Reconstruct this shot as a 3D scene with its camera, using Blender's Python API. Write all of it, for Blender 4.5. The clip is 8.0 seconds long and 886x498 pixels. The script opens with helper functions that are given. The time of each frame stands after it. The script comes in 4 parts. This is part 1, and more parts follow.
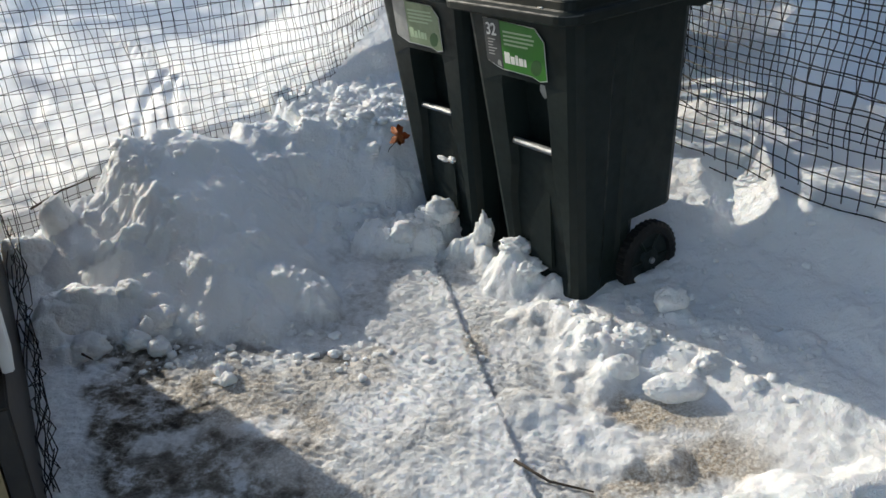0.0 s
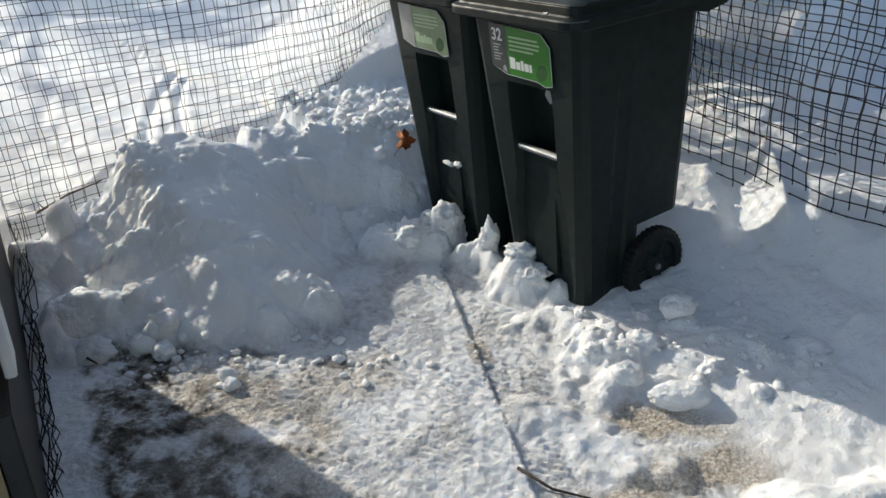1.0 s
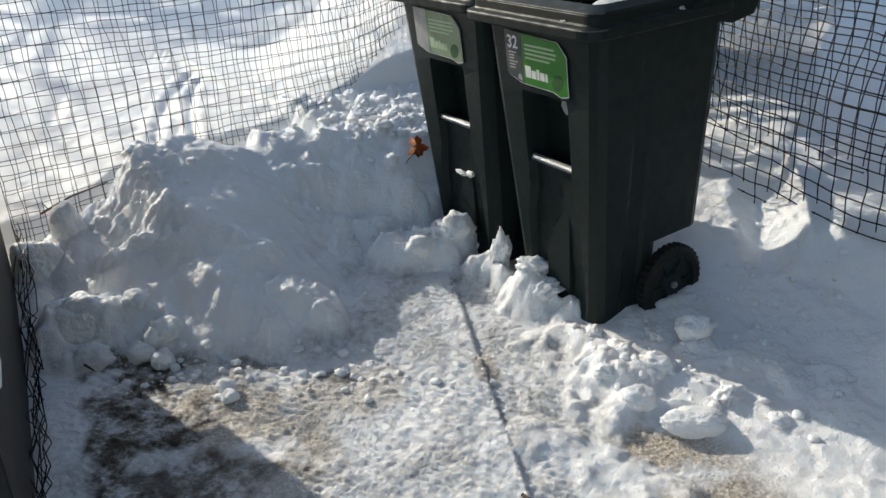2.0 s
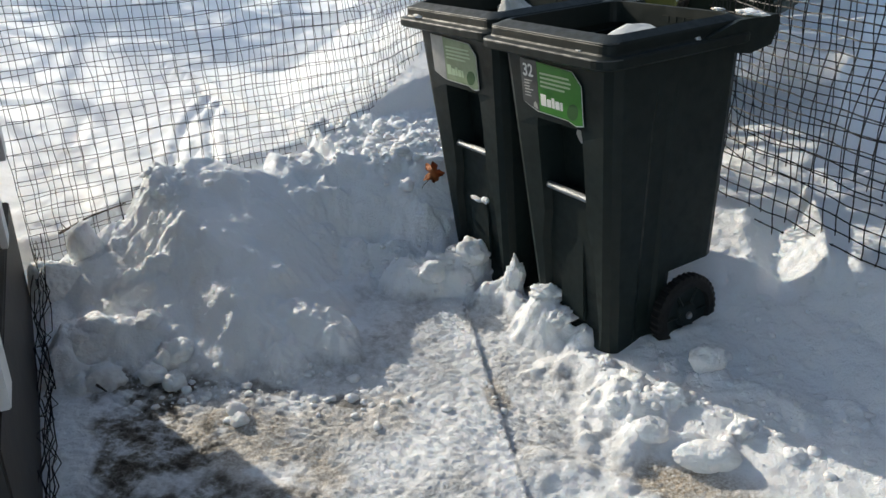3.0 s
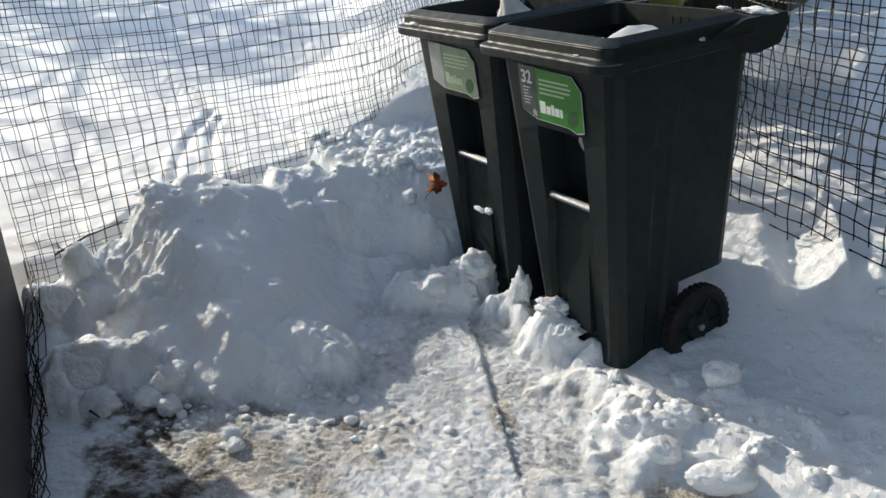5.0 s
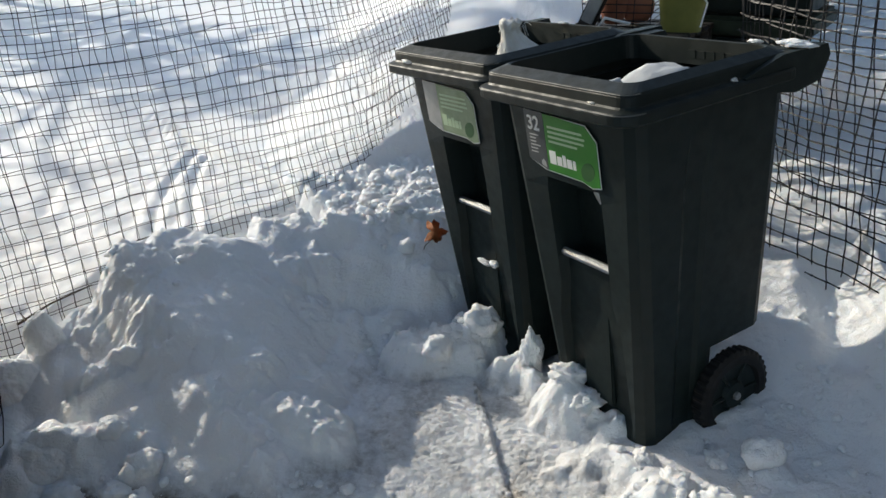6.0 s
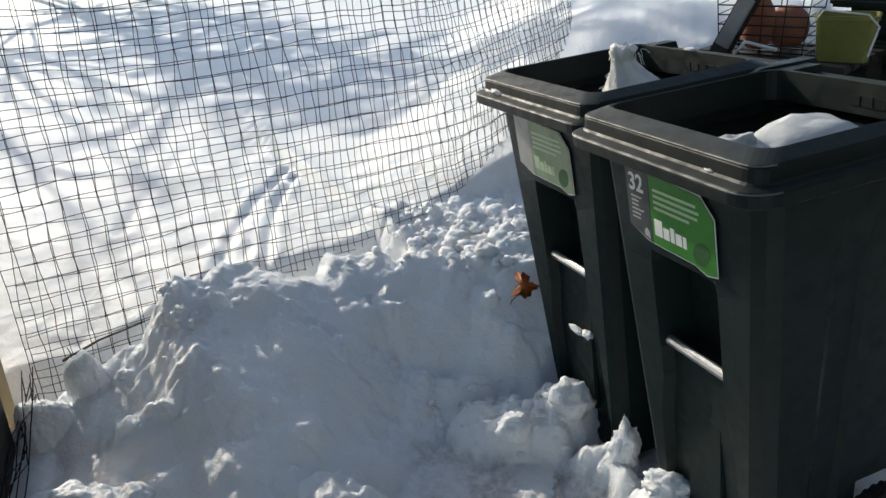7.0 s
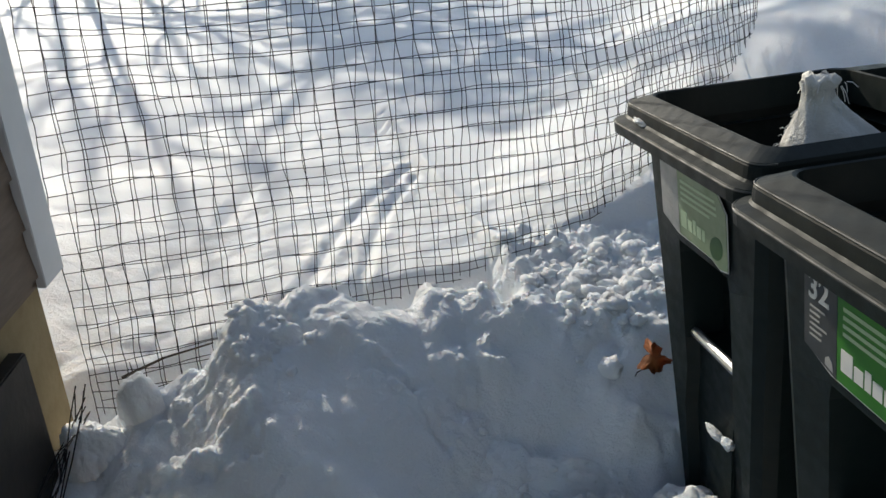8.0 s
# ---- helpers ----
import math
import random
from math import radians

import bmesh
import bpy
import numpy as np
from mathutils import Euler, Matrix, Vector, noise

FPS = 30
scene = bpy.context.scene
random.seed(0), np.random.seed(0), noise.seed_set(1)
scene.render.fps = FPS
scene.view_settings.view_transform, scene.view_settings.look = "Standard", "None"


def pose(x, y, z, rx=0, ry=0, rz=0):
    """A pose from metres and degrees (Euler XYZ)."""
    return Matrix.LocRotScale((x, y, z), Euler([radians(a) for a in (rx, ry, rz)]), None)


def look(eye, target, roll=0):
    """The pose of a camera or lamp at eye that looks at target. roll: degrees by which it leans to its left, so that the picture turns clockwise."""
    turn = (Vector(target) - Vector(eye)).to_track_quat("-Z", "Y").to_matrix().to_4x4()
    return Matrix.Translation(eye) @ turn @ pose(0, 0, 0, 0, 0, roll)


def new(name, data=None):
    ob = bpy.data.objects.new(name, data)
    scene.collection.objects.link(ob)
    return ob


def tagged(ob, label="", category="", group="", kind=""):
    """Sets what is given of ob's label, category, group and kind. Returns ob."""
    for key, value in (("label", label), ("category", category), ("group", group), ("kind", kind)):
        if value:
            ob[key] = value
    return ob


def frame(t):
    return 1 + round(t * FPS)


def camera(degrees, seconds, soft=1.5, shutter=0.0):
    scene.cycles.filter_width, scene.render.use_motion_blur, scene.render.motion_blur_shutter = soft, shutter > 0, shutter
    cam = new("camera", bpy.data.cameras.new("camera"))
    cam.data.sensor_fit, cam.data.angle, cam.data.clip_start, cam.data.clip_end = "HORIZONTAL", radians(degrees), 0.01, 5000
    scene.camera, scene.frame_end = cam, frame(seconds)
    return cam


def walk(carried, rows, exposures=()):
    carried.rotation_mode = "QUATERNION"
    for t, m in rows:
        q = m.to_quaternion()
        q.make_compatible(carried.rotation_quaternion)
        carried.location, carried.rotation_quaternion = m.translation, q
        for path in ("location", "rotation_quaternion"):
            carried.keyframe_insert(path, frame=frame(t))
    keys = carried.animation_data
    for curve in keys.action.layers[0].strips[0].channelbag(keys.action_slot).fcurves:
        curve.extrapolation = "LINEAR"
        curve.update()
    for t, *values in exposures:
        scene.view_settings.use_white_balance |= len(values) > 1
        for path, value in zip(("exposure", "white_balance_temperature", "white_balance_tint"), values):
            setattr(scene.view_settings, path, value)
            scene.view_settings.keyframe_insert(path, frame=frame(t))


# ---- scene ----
cam = camera(56.9, 8.0)
PATH = [
    (0, (-0.009, 0.0, 1.3899), (-0.0249, 2.0103, 0.3582), -0.1),
    (0.5, (-0.0079, -0.0034, 1.3933), (-0.0316, 2.0103, 0.3684), -0.0),
    (1, (0.0023, 0.009, 1.3955), (-0.0373, 2.0227, 0.3695), -0.2),
    (1.5, (0.0192, 0.0576, 1.3865), (-0.0418, 2.0735, 0.365), 0.0),
    (2.8, (0.0328, 0.0994, 1.3854), (-0.0972, 2.1278, 0.3966), 1.1),
    (3, (0.0407, 0.0983, 1.3944), (-0.1006, 2.1391, 0.4317), 0.9),
    (3.5, (0.0429, 0.1006, 1.4012), (-0.1141, 2.1425, 0.4475), 0.9),
    (4, (0.0508, 0.1141, 1.3967), (-0.122, 2.1515, 0.4339), 0.2),
    (5.3, (0.096, 0.2249, 1.382), (-0.1006, 2.2736, 0.4486), -1.1),
    (5.5, (0.0938, 0.2622, 1.3944), (-0.1006, 2.3199, 0.4814), -1.2),
    (6, (0.0757, 0.4769, 1.4035), (-0.1311, 2.5323, 0.4859), -2.5),
    (6.5, (0.0802, 0.6656, 1.3786), (-0.226, 2.7109, 0.4656), -2.5),
    (7, (0.148, 0.8893, 1.3989), (-0.4091, 2.8838, 0.4938), -3.0),
    (7.5, (0.1729, 1.0916, 1.365), (-0.565, 3.0081, 0.4226), -3.0),
    (8, (0.1073, 1.3413, 1.3944), (-0.8317, 3.1606, 0.4362), -2.0),
]
EXPOSURES = [(0, 0.26), (4.2, 0.31), (5.5, 0.34), (6.2, 0.13), (6.5, 0.11), (7.0, 0.18), (8.0, -0.12)]
walk(cam, [(t, look(eye, target, roll)) for t, eye, target, roll in PATH], [(t, e, 6850, 8) for t, e in EXPOSURES])

# ---------------------------------------------------------------- light
SUN_FROM = Vector((-0.772, 0.636, 0.0)).normalized()
SUN_EL = radians(23)
sun_vec = Vector((SUN_FROM.x * math.cos(SUN_EL), SUN_FROM.y * math.cos(SUN_EL), math.sin(SUN_EL)))
sun = new("sun", bpy.data.lights.new("sun", "SUN"))
sun.data.energy, sun.data.angle, sun.data.color = 3.9, radians(0.55), (1.0, 0.95, 0.86)
sun.matrix_world = look((0, 0, 0), -sun_vec)
sun.location = sun_vec * 30

world = bpy.data.worlds.new("sky")
scene.world = world
world.use_nodes = True
wn = world.node_tree
sky = wn.nodes.new("ShaderNodeTexSky")
sky.sky_type, sky.sun_disc = "NISHITA", False
sky.sun_elevation = SUN_EL
sky.sun_rotation = math.atan2(SUN_FROM.x, SUN_FROM.y)
wn.links.new(sky.outputs[0], wn.nodes["Background"].inputs[0])
wn.nodes["Background"].inputs[1].default_value = 0.17


# ---------------------------------------------------------------- materials
class Mat:
    """A small wrapper round one principled material."""

    def __init__(self, name, color=(0.5, 0.5, 0.5), rough=0.6, metal=0.0):
        self.m = bpy.data.materials.new(name)
        self.m.use_nodes = True
        self.t = self.m.node_tree
        self.p = self.t.nodes["Principled BSDF"]
        self.set("Base Color", (*color, 1))
        self.set("Roughness", rough)
        self.set("Metallic", metal)

    def set(self, key, value):
        self.p.inputs[key].default_value = value

    def node(self, kind, **kw):
        n = self.t.nodes.new(kind)
        for k, v in kw.items():
            n.inputs[k.replace("_", " ")].default_value = v
        return n

    def link(self, a, b):
        self.t.links.new(a, b)

    def coords(self, which="Object"):
        return self.node("ShaderNodeTexCoord").outputs[which]

    def noise(self, scale, detail=4.0, vec=None, rough=0.55):
        n = self.node("ShaderNodeTexNoise", Scale=scale, Detail=detail, Roughness=rough)
        self.link(vec if vec is not None else self.coords(), n.inputs["Vector"])
        return n.outputs["Fac"]

    def ramp(self, fac, *stops):
        r = self.node("ShaderNodeValToRGB")
        el = r.color_ramp.elements
        while len(el) < len(stops):
            el.new(0.5)
        for e, (pos, c) in zip(el, stops):
            e.position, e.color = pos, (*c, 1) if len(c) == 3 else c
        self.link(fac, r.inputs[0])
        return r.outputs[0]

    def mix(self, fac, a, b):
        n = self.t.nodes.new("ShaderNodeMix")
        n.data_type = "RGBA"
        for sock, v in ((n.inputs[0], fac), (n.inputs[6], a), (n.inputs[7], b)):
            if isinstance(v, tuple):
                sock.default_value = (*v, 1)
            elif isinstance(v, float):
                sock.default_value = v
            else:
                self.link(v, sock)
        return n.outputs[2]

    def math(self, op, a, b=0.0):
        n = self.t.nodes.new("ShaderNodeMath")
        n.operation = op
        for sock, v in zip(n.inputs, (a, b)):
            if isinstance(v, (int, float)):
                sock.default_value = v
            else:
                self.link(v, sock)
        return n.outputs[0]

    def bump(self, height, strength=0.3, distance=0.01, prev=None):
        b = self.node("ShaderNodeBump", Strength=strength, Distance=distance)
        self.link(height, b.inputs["Height"])
        if prev is not None:
            self.link(prev, b.inputs["Normal"])
        self.link(b.outputs[0], self.p.inputs["Normal"])
        return b.outputs[0]

    def attr(self, name):
        a = self.t.nodes.new("ShaderNodeAttribute")
        a.attribute_name = name
        return a.outputs["Fac"]


def snow_material(name, ground=False):
    m = Mat(name, (0.86, 0.88, 0.91), 0.55)
    co = m.coords()
    big = m.noise(3.0, 3, co)
    col = m.ramp(big, (0.3, (0.87, 0.89, 0.92)), (0.7, (0.93, 0.94, 0.95)))
    grain = m.noise(260, 2, co)
    mid = m.noise(70, 5, co, 0.65)
    if ground:
        sandy, wet, packed = m.attr("sandy"), m.attr("wet"), m.attr("packed")
        grit = m.noise(120, 5, co, 0.7)
        sand = m.ramp(grit, (0.28, (0.11, 0.080, 0.050)), (0.44, (0.34, 0.265, 0.175)), (0.56, (0.58, 0.52, 0.44)), (0.68, (0.78, 0.77, 0.75)))
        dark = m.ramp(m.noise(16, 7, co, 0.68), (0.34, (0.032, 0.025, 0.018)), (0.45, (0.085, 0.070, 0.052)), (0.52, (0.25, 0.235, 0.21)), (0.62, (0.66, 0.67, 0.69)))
        dull = m.ramp(m.noise(30, 6, co, 0.65), (0.32, (0.33, 0.315, 0.30)), (0.45, (0.53, 0.525, 0.515)), (0.60, (0.76, 0.765, 0.77)))
        col = m.mix(packed, col, dull)
        col = m.mix(sandy, col, sand)
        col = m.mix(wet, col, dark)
        # fine specks of grit
        spk = m.ramp(m.noise(85, 2, co), (0.70, (0, 0, 0)), (0.74, (1, 1, 1)))
        col = m.mix(m.math("MULTIPLY", spk, m.math("MULTIPLY", packed, 0.55)), col, (0.16, 0.12, 0.09))
        rough = m.math("SUBTRACT", 0.6, m.math("MULTIPLY", wet, 0.2))
        m.link(rough, m.p.inputs["Roughness"])
    m.link(col, m.p.inputs["Base Color"])
    m.set("Specular IOR Level", 0.25)
    m.set("Subsurface Weight", 0.6)
    m.set("Subsurface Radius", (0.8, 0.9, 1.0))
    m.set("Subsurface Scale", 0.013)
    pits = m.node("ShaderNodeTexVoronoi", Scale=55.0)
    m.link(co, pits.inputs["Vector"])
    if ground:
        hgt = m.math("MULTIPLY", m.noise(24, 6, co, 0.62), m.math("ADD", 0.22, m.attr("packed")))
        b = m.bump(hgt, 0.45, 0.030)
    else:
        b = m.bump(m.noise(24, 6, co, 0.6), 0.25, 0.022)
    if ground:
        trod = m.math("MULTIPLY", m.attr("packed"), m.math("MINIMUM", pits.outputs["Distance"], 0.45))
        b = m.bump(trod, 0.8, 0.014, b)
    b = m.bump(mid, 0.65, 0.013, b)
    m.bump(grain, 0.5, 0.004, b)
    return m.m


def plastic(name, color, rough=0.45, scratch=0.4):
    m = Mat(name, color, rough)
    co = m.coords()
    dust = m.noise(9, 6, co, 0.7)
    light = tuple(c * 1.9 + 0.012 for c in color)
    m.link(m.mix(m.ramp(dust, (0.45, (0, 0, 0)), (0.75, (scratch,) * 3)), color, light), m.p.inputs["Base Color"])
    m.link(m.ramp(m.noise(30, 5, co), (0.3, (rough - 0.1,) * 3), (0.7, (rough + 0.15,) * 3)), m.p.inputs["Roughness"])
    m.bump(m.noise(420, 2, co), 0.12, 0.002)
    m.set("Specular IOR Level", 0.24)
    return m.m


def grainy(name, a, b, scale=8, rough=0.75, bump=0.3, stretch=(1, 1, 1), metal=0.0):
    m = Mat(name, a, rough, metal)
    mp = m.t.nodes.new("ShaderNodeMapping")
    mp.inputs["Scale"].default_value = stretch
    m.link(m.coords(), mp.inputs["Vector"])
    n1 = m.noise(scale, 6, mp.outputs[0], 0.6)
    m.link(m.ramp(n1, (0.3, a), (0.7, b)), m.p.inputs["Base Color"])
    m.bump(m.noise(scale * 6, 4, mp.outputs[0]), bump, 0.004)
    return m.m


SNOW = snow_material("snow")
GROUND = snow_material("snow_ground", True)
CART = plastic("charcoal_plastic", (0.0092, 0.0158, 0.0148), 0.48, 0.22)
# darker copy of the cart plastic: the shade of the inside is in its colour
CART_IN_SHADED = plastic("cart_inside_shaded", (0.0062, 0.0090, 0.0083), 0.6, 0.2)
CART_RIM = plastic("rim_plastic", (0.0095, 0.0150, 0.0142), 0.5, 0.2)
EDGE_PALE = plastic("pale_wear_and_highlight", (0.085, 0.09, 0.088), 0.5, 0.6)
RUBBER = plastic("tyre_rubber", (0.012, 0.012, 0.012), 0.6)
HUB = grainy("hub_metal", (0.32, 0.32, 0.32), (0.5, 0.5, 0.5), 60, 0.35, 0.1, metal=0.9)
STEEL = grainy("bar_steel", (0.42, 0.43, 0.44), (0.62, 0.63, 0.64), 40, 0.33, 0.15, metal=0.85)
GREEN = grainy("label_green", (0.032, 0.185, 0.018), (0.05, 0.23, 0.025), 14, 0.4, 0.05)
GREEN_OLD = grainy("label_green_faded", (0.17, 0.25, 0.13), (0.30, 0.37, 0.24), 14, 0.45, 0.05)
LAB_DARK = grainy("label_grey", (0.045, 0.05, 0.05), (0.075, 0.08, 0.08), 20, 0.4, 0.05)
LAB_OLD = grainy("label_worn", (0.30, 0.31, 0.30), (0.52, 0.52, 0.50), 16, 0.5, 0.1)
PAPER = Mat("label_white", (0.75, 0.76, 0.74), 0.5).m
PALE = Mat("label_pale_green", (0.42, 0.55, 0.36), 0.5).m
LEAFGREEN = Mat("label_dark_green", (0.03, 0.10, 0.025), 0.5).m
NET = plastic("net_black", (0.010, 0.010, 0.012), 0.5, 0.2)
TRIM = grainy("white_trim", (0.72, 0.73, 0.73), (0.82, 0.82, 0.81), 5, 0.5, 0.1)
SIDING = grainy("brown_siding", (0.15, 0.105, 0.072), (0.22, 0.16, 0.115), 6, 0.7, 0.3, (1, 1, 6))
FOUND = grainy("tan_foundation", (0.24, 0.175, 0.085), (0.36, 0.275, 0.15), 7, 0.85, 0.5)
SKIRT = grainy("dark_skirting", (0.014, 0.012, 0.010), (0.035, 0.028, 0.022), 9, 0.6, 0.3)
BARK = grainy("bark", (0.05, 0.042, 0.034), (0.12, 0.10, 0.085), 14, 0.9, 0.6, (1, 1, 0.2))
TWIG = grainy("twig", (0.035, 0.026, 0.02), (0.08, 0.06, 0.045), 60, 0.85, 0.4)
LEAF = grainy("dry_leaf", (0.26, 0.075, 0.02), (0.42, 0.15, 0.04), 40, 0.7, 0.3)
SACK = grainy("woven_sack", (0.66, 0.64, 0.58), (0.82, 0.81, 0.77), 30, 0.65, 0.6)
BAG = grainy("white_bag", (0.50, 0.51, 0.50), (0.62, 0.63, 0.62), 12, 0.45, 0.35)
CLAY = grainy("clay", (0.26, 0.09, 0.05), (0.38, 0.15, 0.09), 12, 0.8, 0.3)
YELLOW = grainy("yellow_plastic", (0.15, 0.15, 0.03), (0.24, 0.23, 0.05), 10, 0.5, 0.2)
DARKGREEN = plastic("dark_green_plastic", (0.018, 0.026, 0.016), 0.5)
BOARD = grainy("weathered_board", (0.035, 0.03, 0.018), (0.085, 0.07, 0.04), 5, 0.85, 0.5, (6, 6, 0.6))
NEEDLE = grainy("needles", (0.02, 0.045, 0.02), (0.05, 0.085, 0.035), 9, 0.7, 0.2)
WIRE = Mat("black_wire", (0.02, 0.02, 0.02), 0.4, 0.6).m
GREYMETAL = grainy("grey_metal", (0.30, 0.31, 0.32), (0.45, 0.46, 0.47), 15, 0.4, 0.1, metal=0.5)


# ---------------------------------------------------------------- mesh helpers
def mesh_ob(name, bm, material, smooth=True):
    me = bpy.data.meshes.new(name)
    bmesh.ops.recalc_face_normals(bm, faces=bm.faces)
    bm.to_mesh(me)
    bm.free()
    me.materials.append(material)
    if smooth:
        me.shade_smooth()
    return new(name, me)


def part(name, bm, material, parent, label="", smooth=False):
    ob = mesh_ob(name, bm, material, smooth)
    ob.parent = parent
    if label:
        tagged(ob, label)
    return ob


def thing(name, m, label, category, group="", kind=""):
    ob = new(name)
    ob.empty_display_size = 0.1
    ob.matrix_world = m
    return tagged(ob, label, category, group, kind)


def box(bm, x0, y0, z0, x1, y1, z1, bevel=0.0, taper=1.0):
    cx, cy = (x0 + x1) / 2, (y0 + y1) / 2
    vs = []
    for z, k in ((z0, taper), (z1, 1.0)):
        for x, y in ((x0, y0), (x1, y0), (x1, y1), (x0, y1)):
            vs.append(bm.verts.new((cx + (x - cx) * k, cy + (y - cy) * k, z)))
    fs = [bm.faces.new([vs[i] for i in f]) for f in ((3, 2, 1, 0), (4, 5, 6, 7), (0, 1, 5, 4), (1, 2, 6, 5), (2, 3, 7, 6), (3, 0, 4, 7))]
    if bevel:
        bmesh.ops.bevel(bm, geom=list({e for f in fs for e in f.edges}), offset=bevel, segments=2, affect="EDGES", clamp_overlap=True)
    return bm


def loft(bm, rings, cap0=False, cap1=False):
    rows = [[bm.verts.new(p) for p in r] for r in rings]
    n = len(rows[0])
    for a, b in zip(rows, rows[1:]):
        for i in range(n):
            bm.faces.new((a[i], a[(i + 1) % n], b[(i + 1) % n], b[i]))
    if cap0:
        bm.faces.new(list(reversed(rows[0])))
    if cap1:
        bm.faces.new(rows[-1])
    return bm


def tube(bm, pts, r, sides=6, r1=None):
    pts = [Vector(p) for p in pts]
    rings = []
    for i, p in enumerate(pts):
        d = (pts[min(i + 1, len(pts) - 1)] - pts[max(i - 1, 0)]).normalized()
        a = d.cross(Vector((0.31, 0.17, 0.93))).normalized()
        b = d.cross(a)
        k = i / max(1, len(pts) - 1)
        rr = r + ((r1 if r1 is not None else r) - r) * k
        rings.append([p + (a * math.cos(q) + b * math.sin(q)) * rr for q in (2 * math.pi * j / sides for j in range(sides))])
    return loft(bm, rings, True, True)


def smooth01(x):
    x = np.clip(x, 0, 1)
    return x * x * (3 - 2 * x)


# vectorised gradient noise
_perm = np.random.RandomState(7).permutation(512)
_perm = np.concatenate([_perm, _perm, _perm])
_ang = np.random.RandomState(8).rand(512) * 2 * np.pi
_gx, _gy = np.cos(_ang), np.sin(_ang)


def perlin(x, y):
    xi, yi = np.floor(x).astype(int), np.floor(y).astype(int)
    xf, yf = x - xi, y - yi
    u, v = xf ** 3 * (xf * (xf * 6 - 15) + 10), yf ** 3 * (yf * (yf * 6 - 15) + 10)

    def g(i, j):
        h = _perm[(_perm[(xi + i) % 512] + yi + j) % 512]
        return _gx[h] * (xf - i) + _gy[h] * (yf - j)

    a = g(0, 0) + u * (g(1, 0) - g(0, 0))
    b = g(0, 1) + u * (g(1, 1) - g(0, 1))
    return (a + v * (b - a)) * 1.5


def fbm(x, y, scale, octaves=4, gain=0.5, billow=False):
    out, amp, f = 0, 1.0, 1 / scale
    for k in range(octaves):
        n = perlin(x * f + 31.7 * k, y * f + 17.3 * k)
        out = out + amp * (np.abs(n) * 2 - 0.5 if billow else n)
        amp *= gain
        f *= 2.03
    return out


def domes(x, y, cell, seed=0):
    """Rounded heads packed side by side, 0 to 1."""
    gx, gy = x / cell, y / cell
    xi, yi = np.floor(gx).astype(int), np.floor(gy).astype(int)
    best = np.zeros_like(gx)
    for i in (-1, 0, 1):
        for j in (-1, 0, 1):
            h = _perm[(_perm[(xi + i + seed) % 512] + yi + j) % 512]
            h2 = _perm[h % 512]
            px_, py_ = xi + i + 0.15 + 0.7 * h / 512, yi + j + 0.15 + 0.7 * h2 / 512
            rad = 0.55 + 0.45 * _perm[(h + 77) % 512] / 512
            q = 1 - ((gx - px_) ** 2 + (gy - py_) ** 2) / rad ** 2
            best = np.maximum(best, np.sqrt(np.clip(q, 0, 1)) * rad)
    return best


# ---------------------------------------------------------------- ground
def seg(x, y, x0, y0, x1, y1):
    """Distance to a stretch, and how far along it (0 to 1)."""
    dx, dy = x1 - x0, y1 - y0
    k = np.clip(((x - x0) * dx + (y - y0) * dy) / (dx * dx + dy * dy), 0, 1)
    return np.hypot(x - x0 - k * dx, y - y0 - k * dy), k


def heap(h, x, y, x0, y0, z0, x1, y1, z1, w, p=1.0):
    d, k = seg(x, y, x0, y0, x1, y1)
    d = np.maximum(0, d + 0.30 * w * fbm(x, y, 0.16, 3, 0.5))
    return np.maximum(h, (z0 + (z1 - z0) * k) * (1 - smooth01(d / w)) ** p)


def joint_x(y):
    """The edge of the slab, where a crust of snow ends."""
    return -0.007 + (2.364 - y) * 0.2133


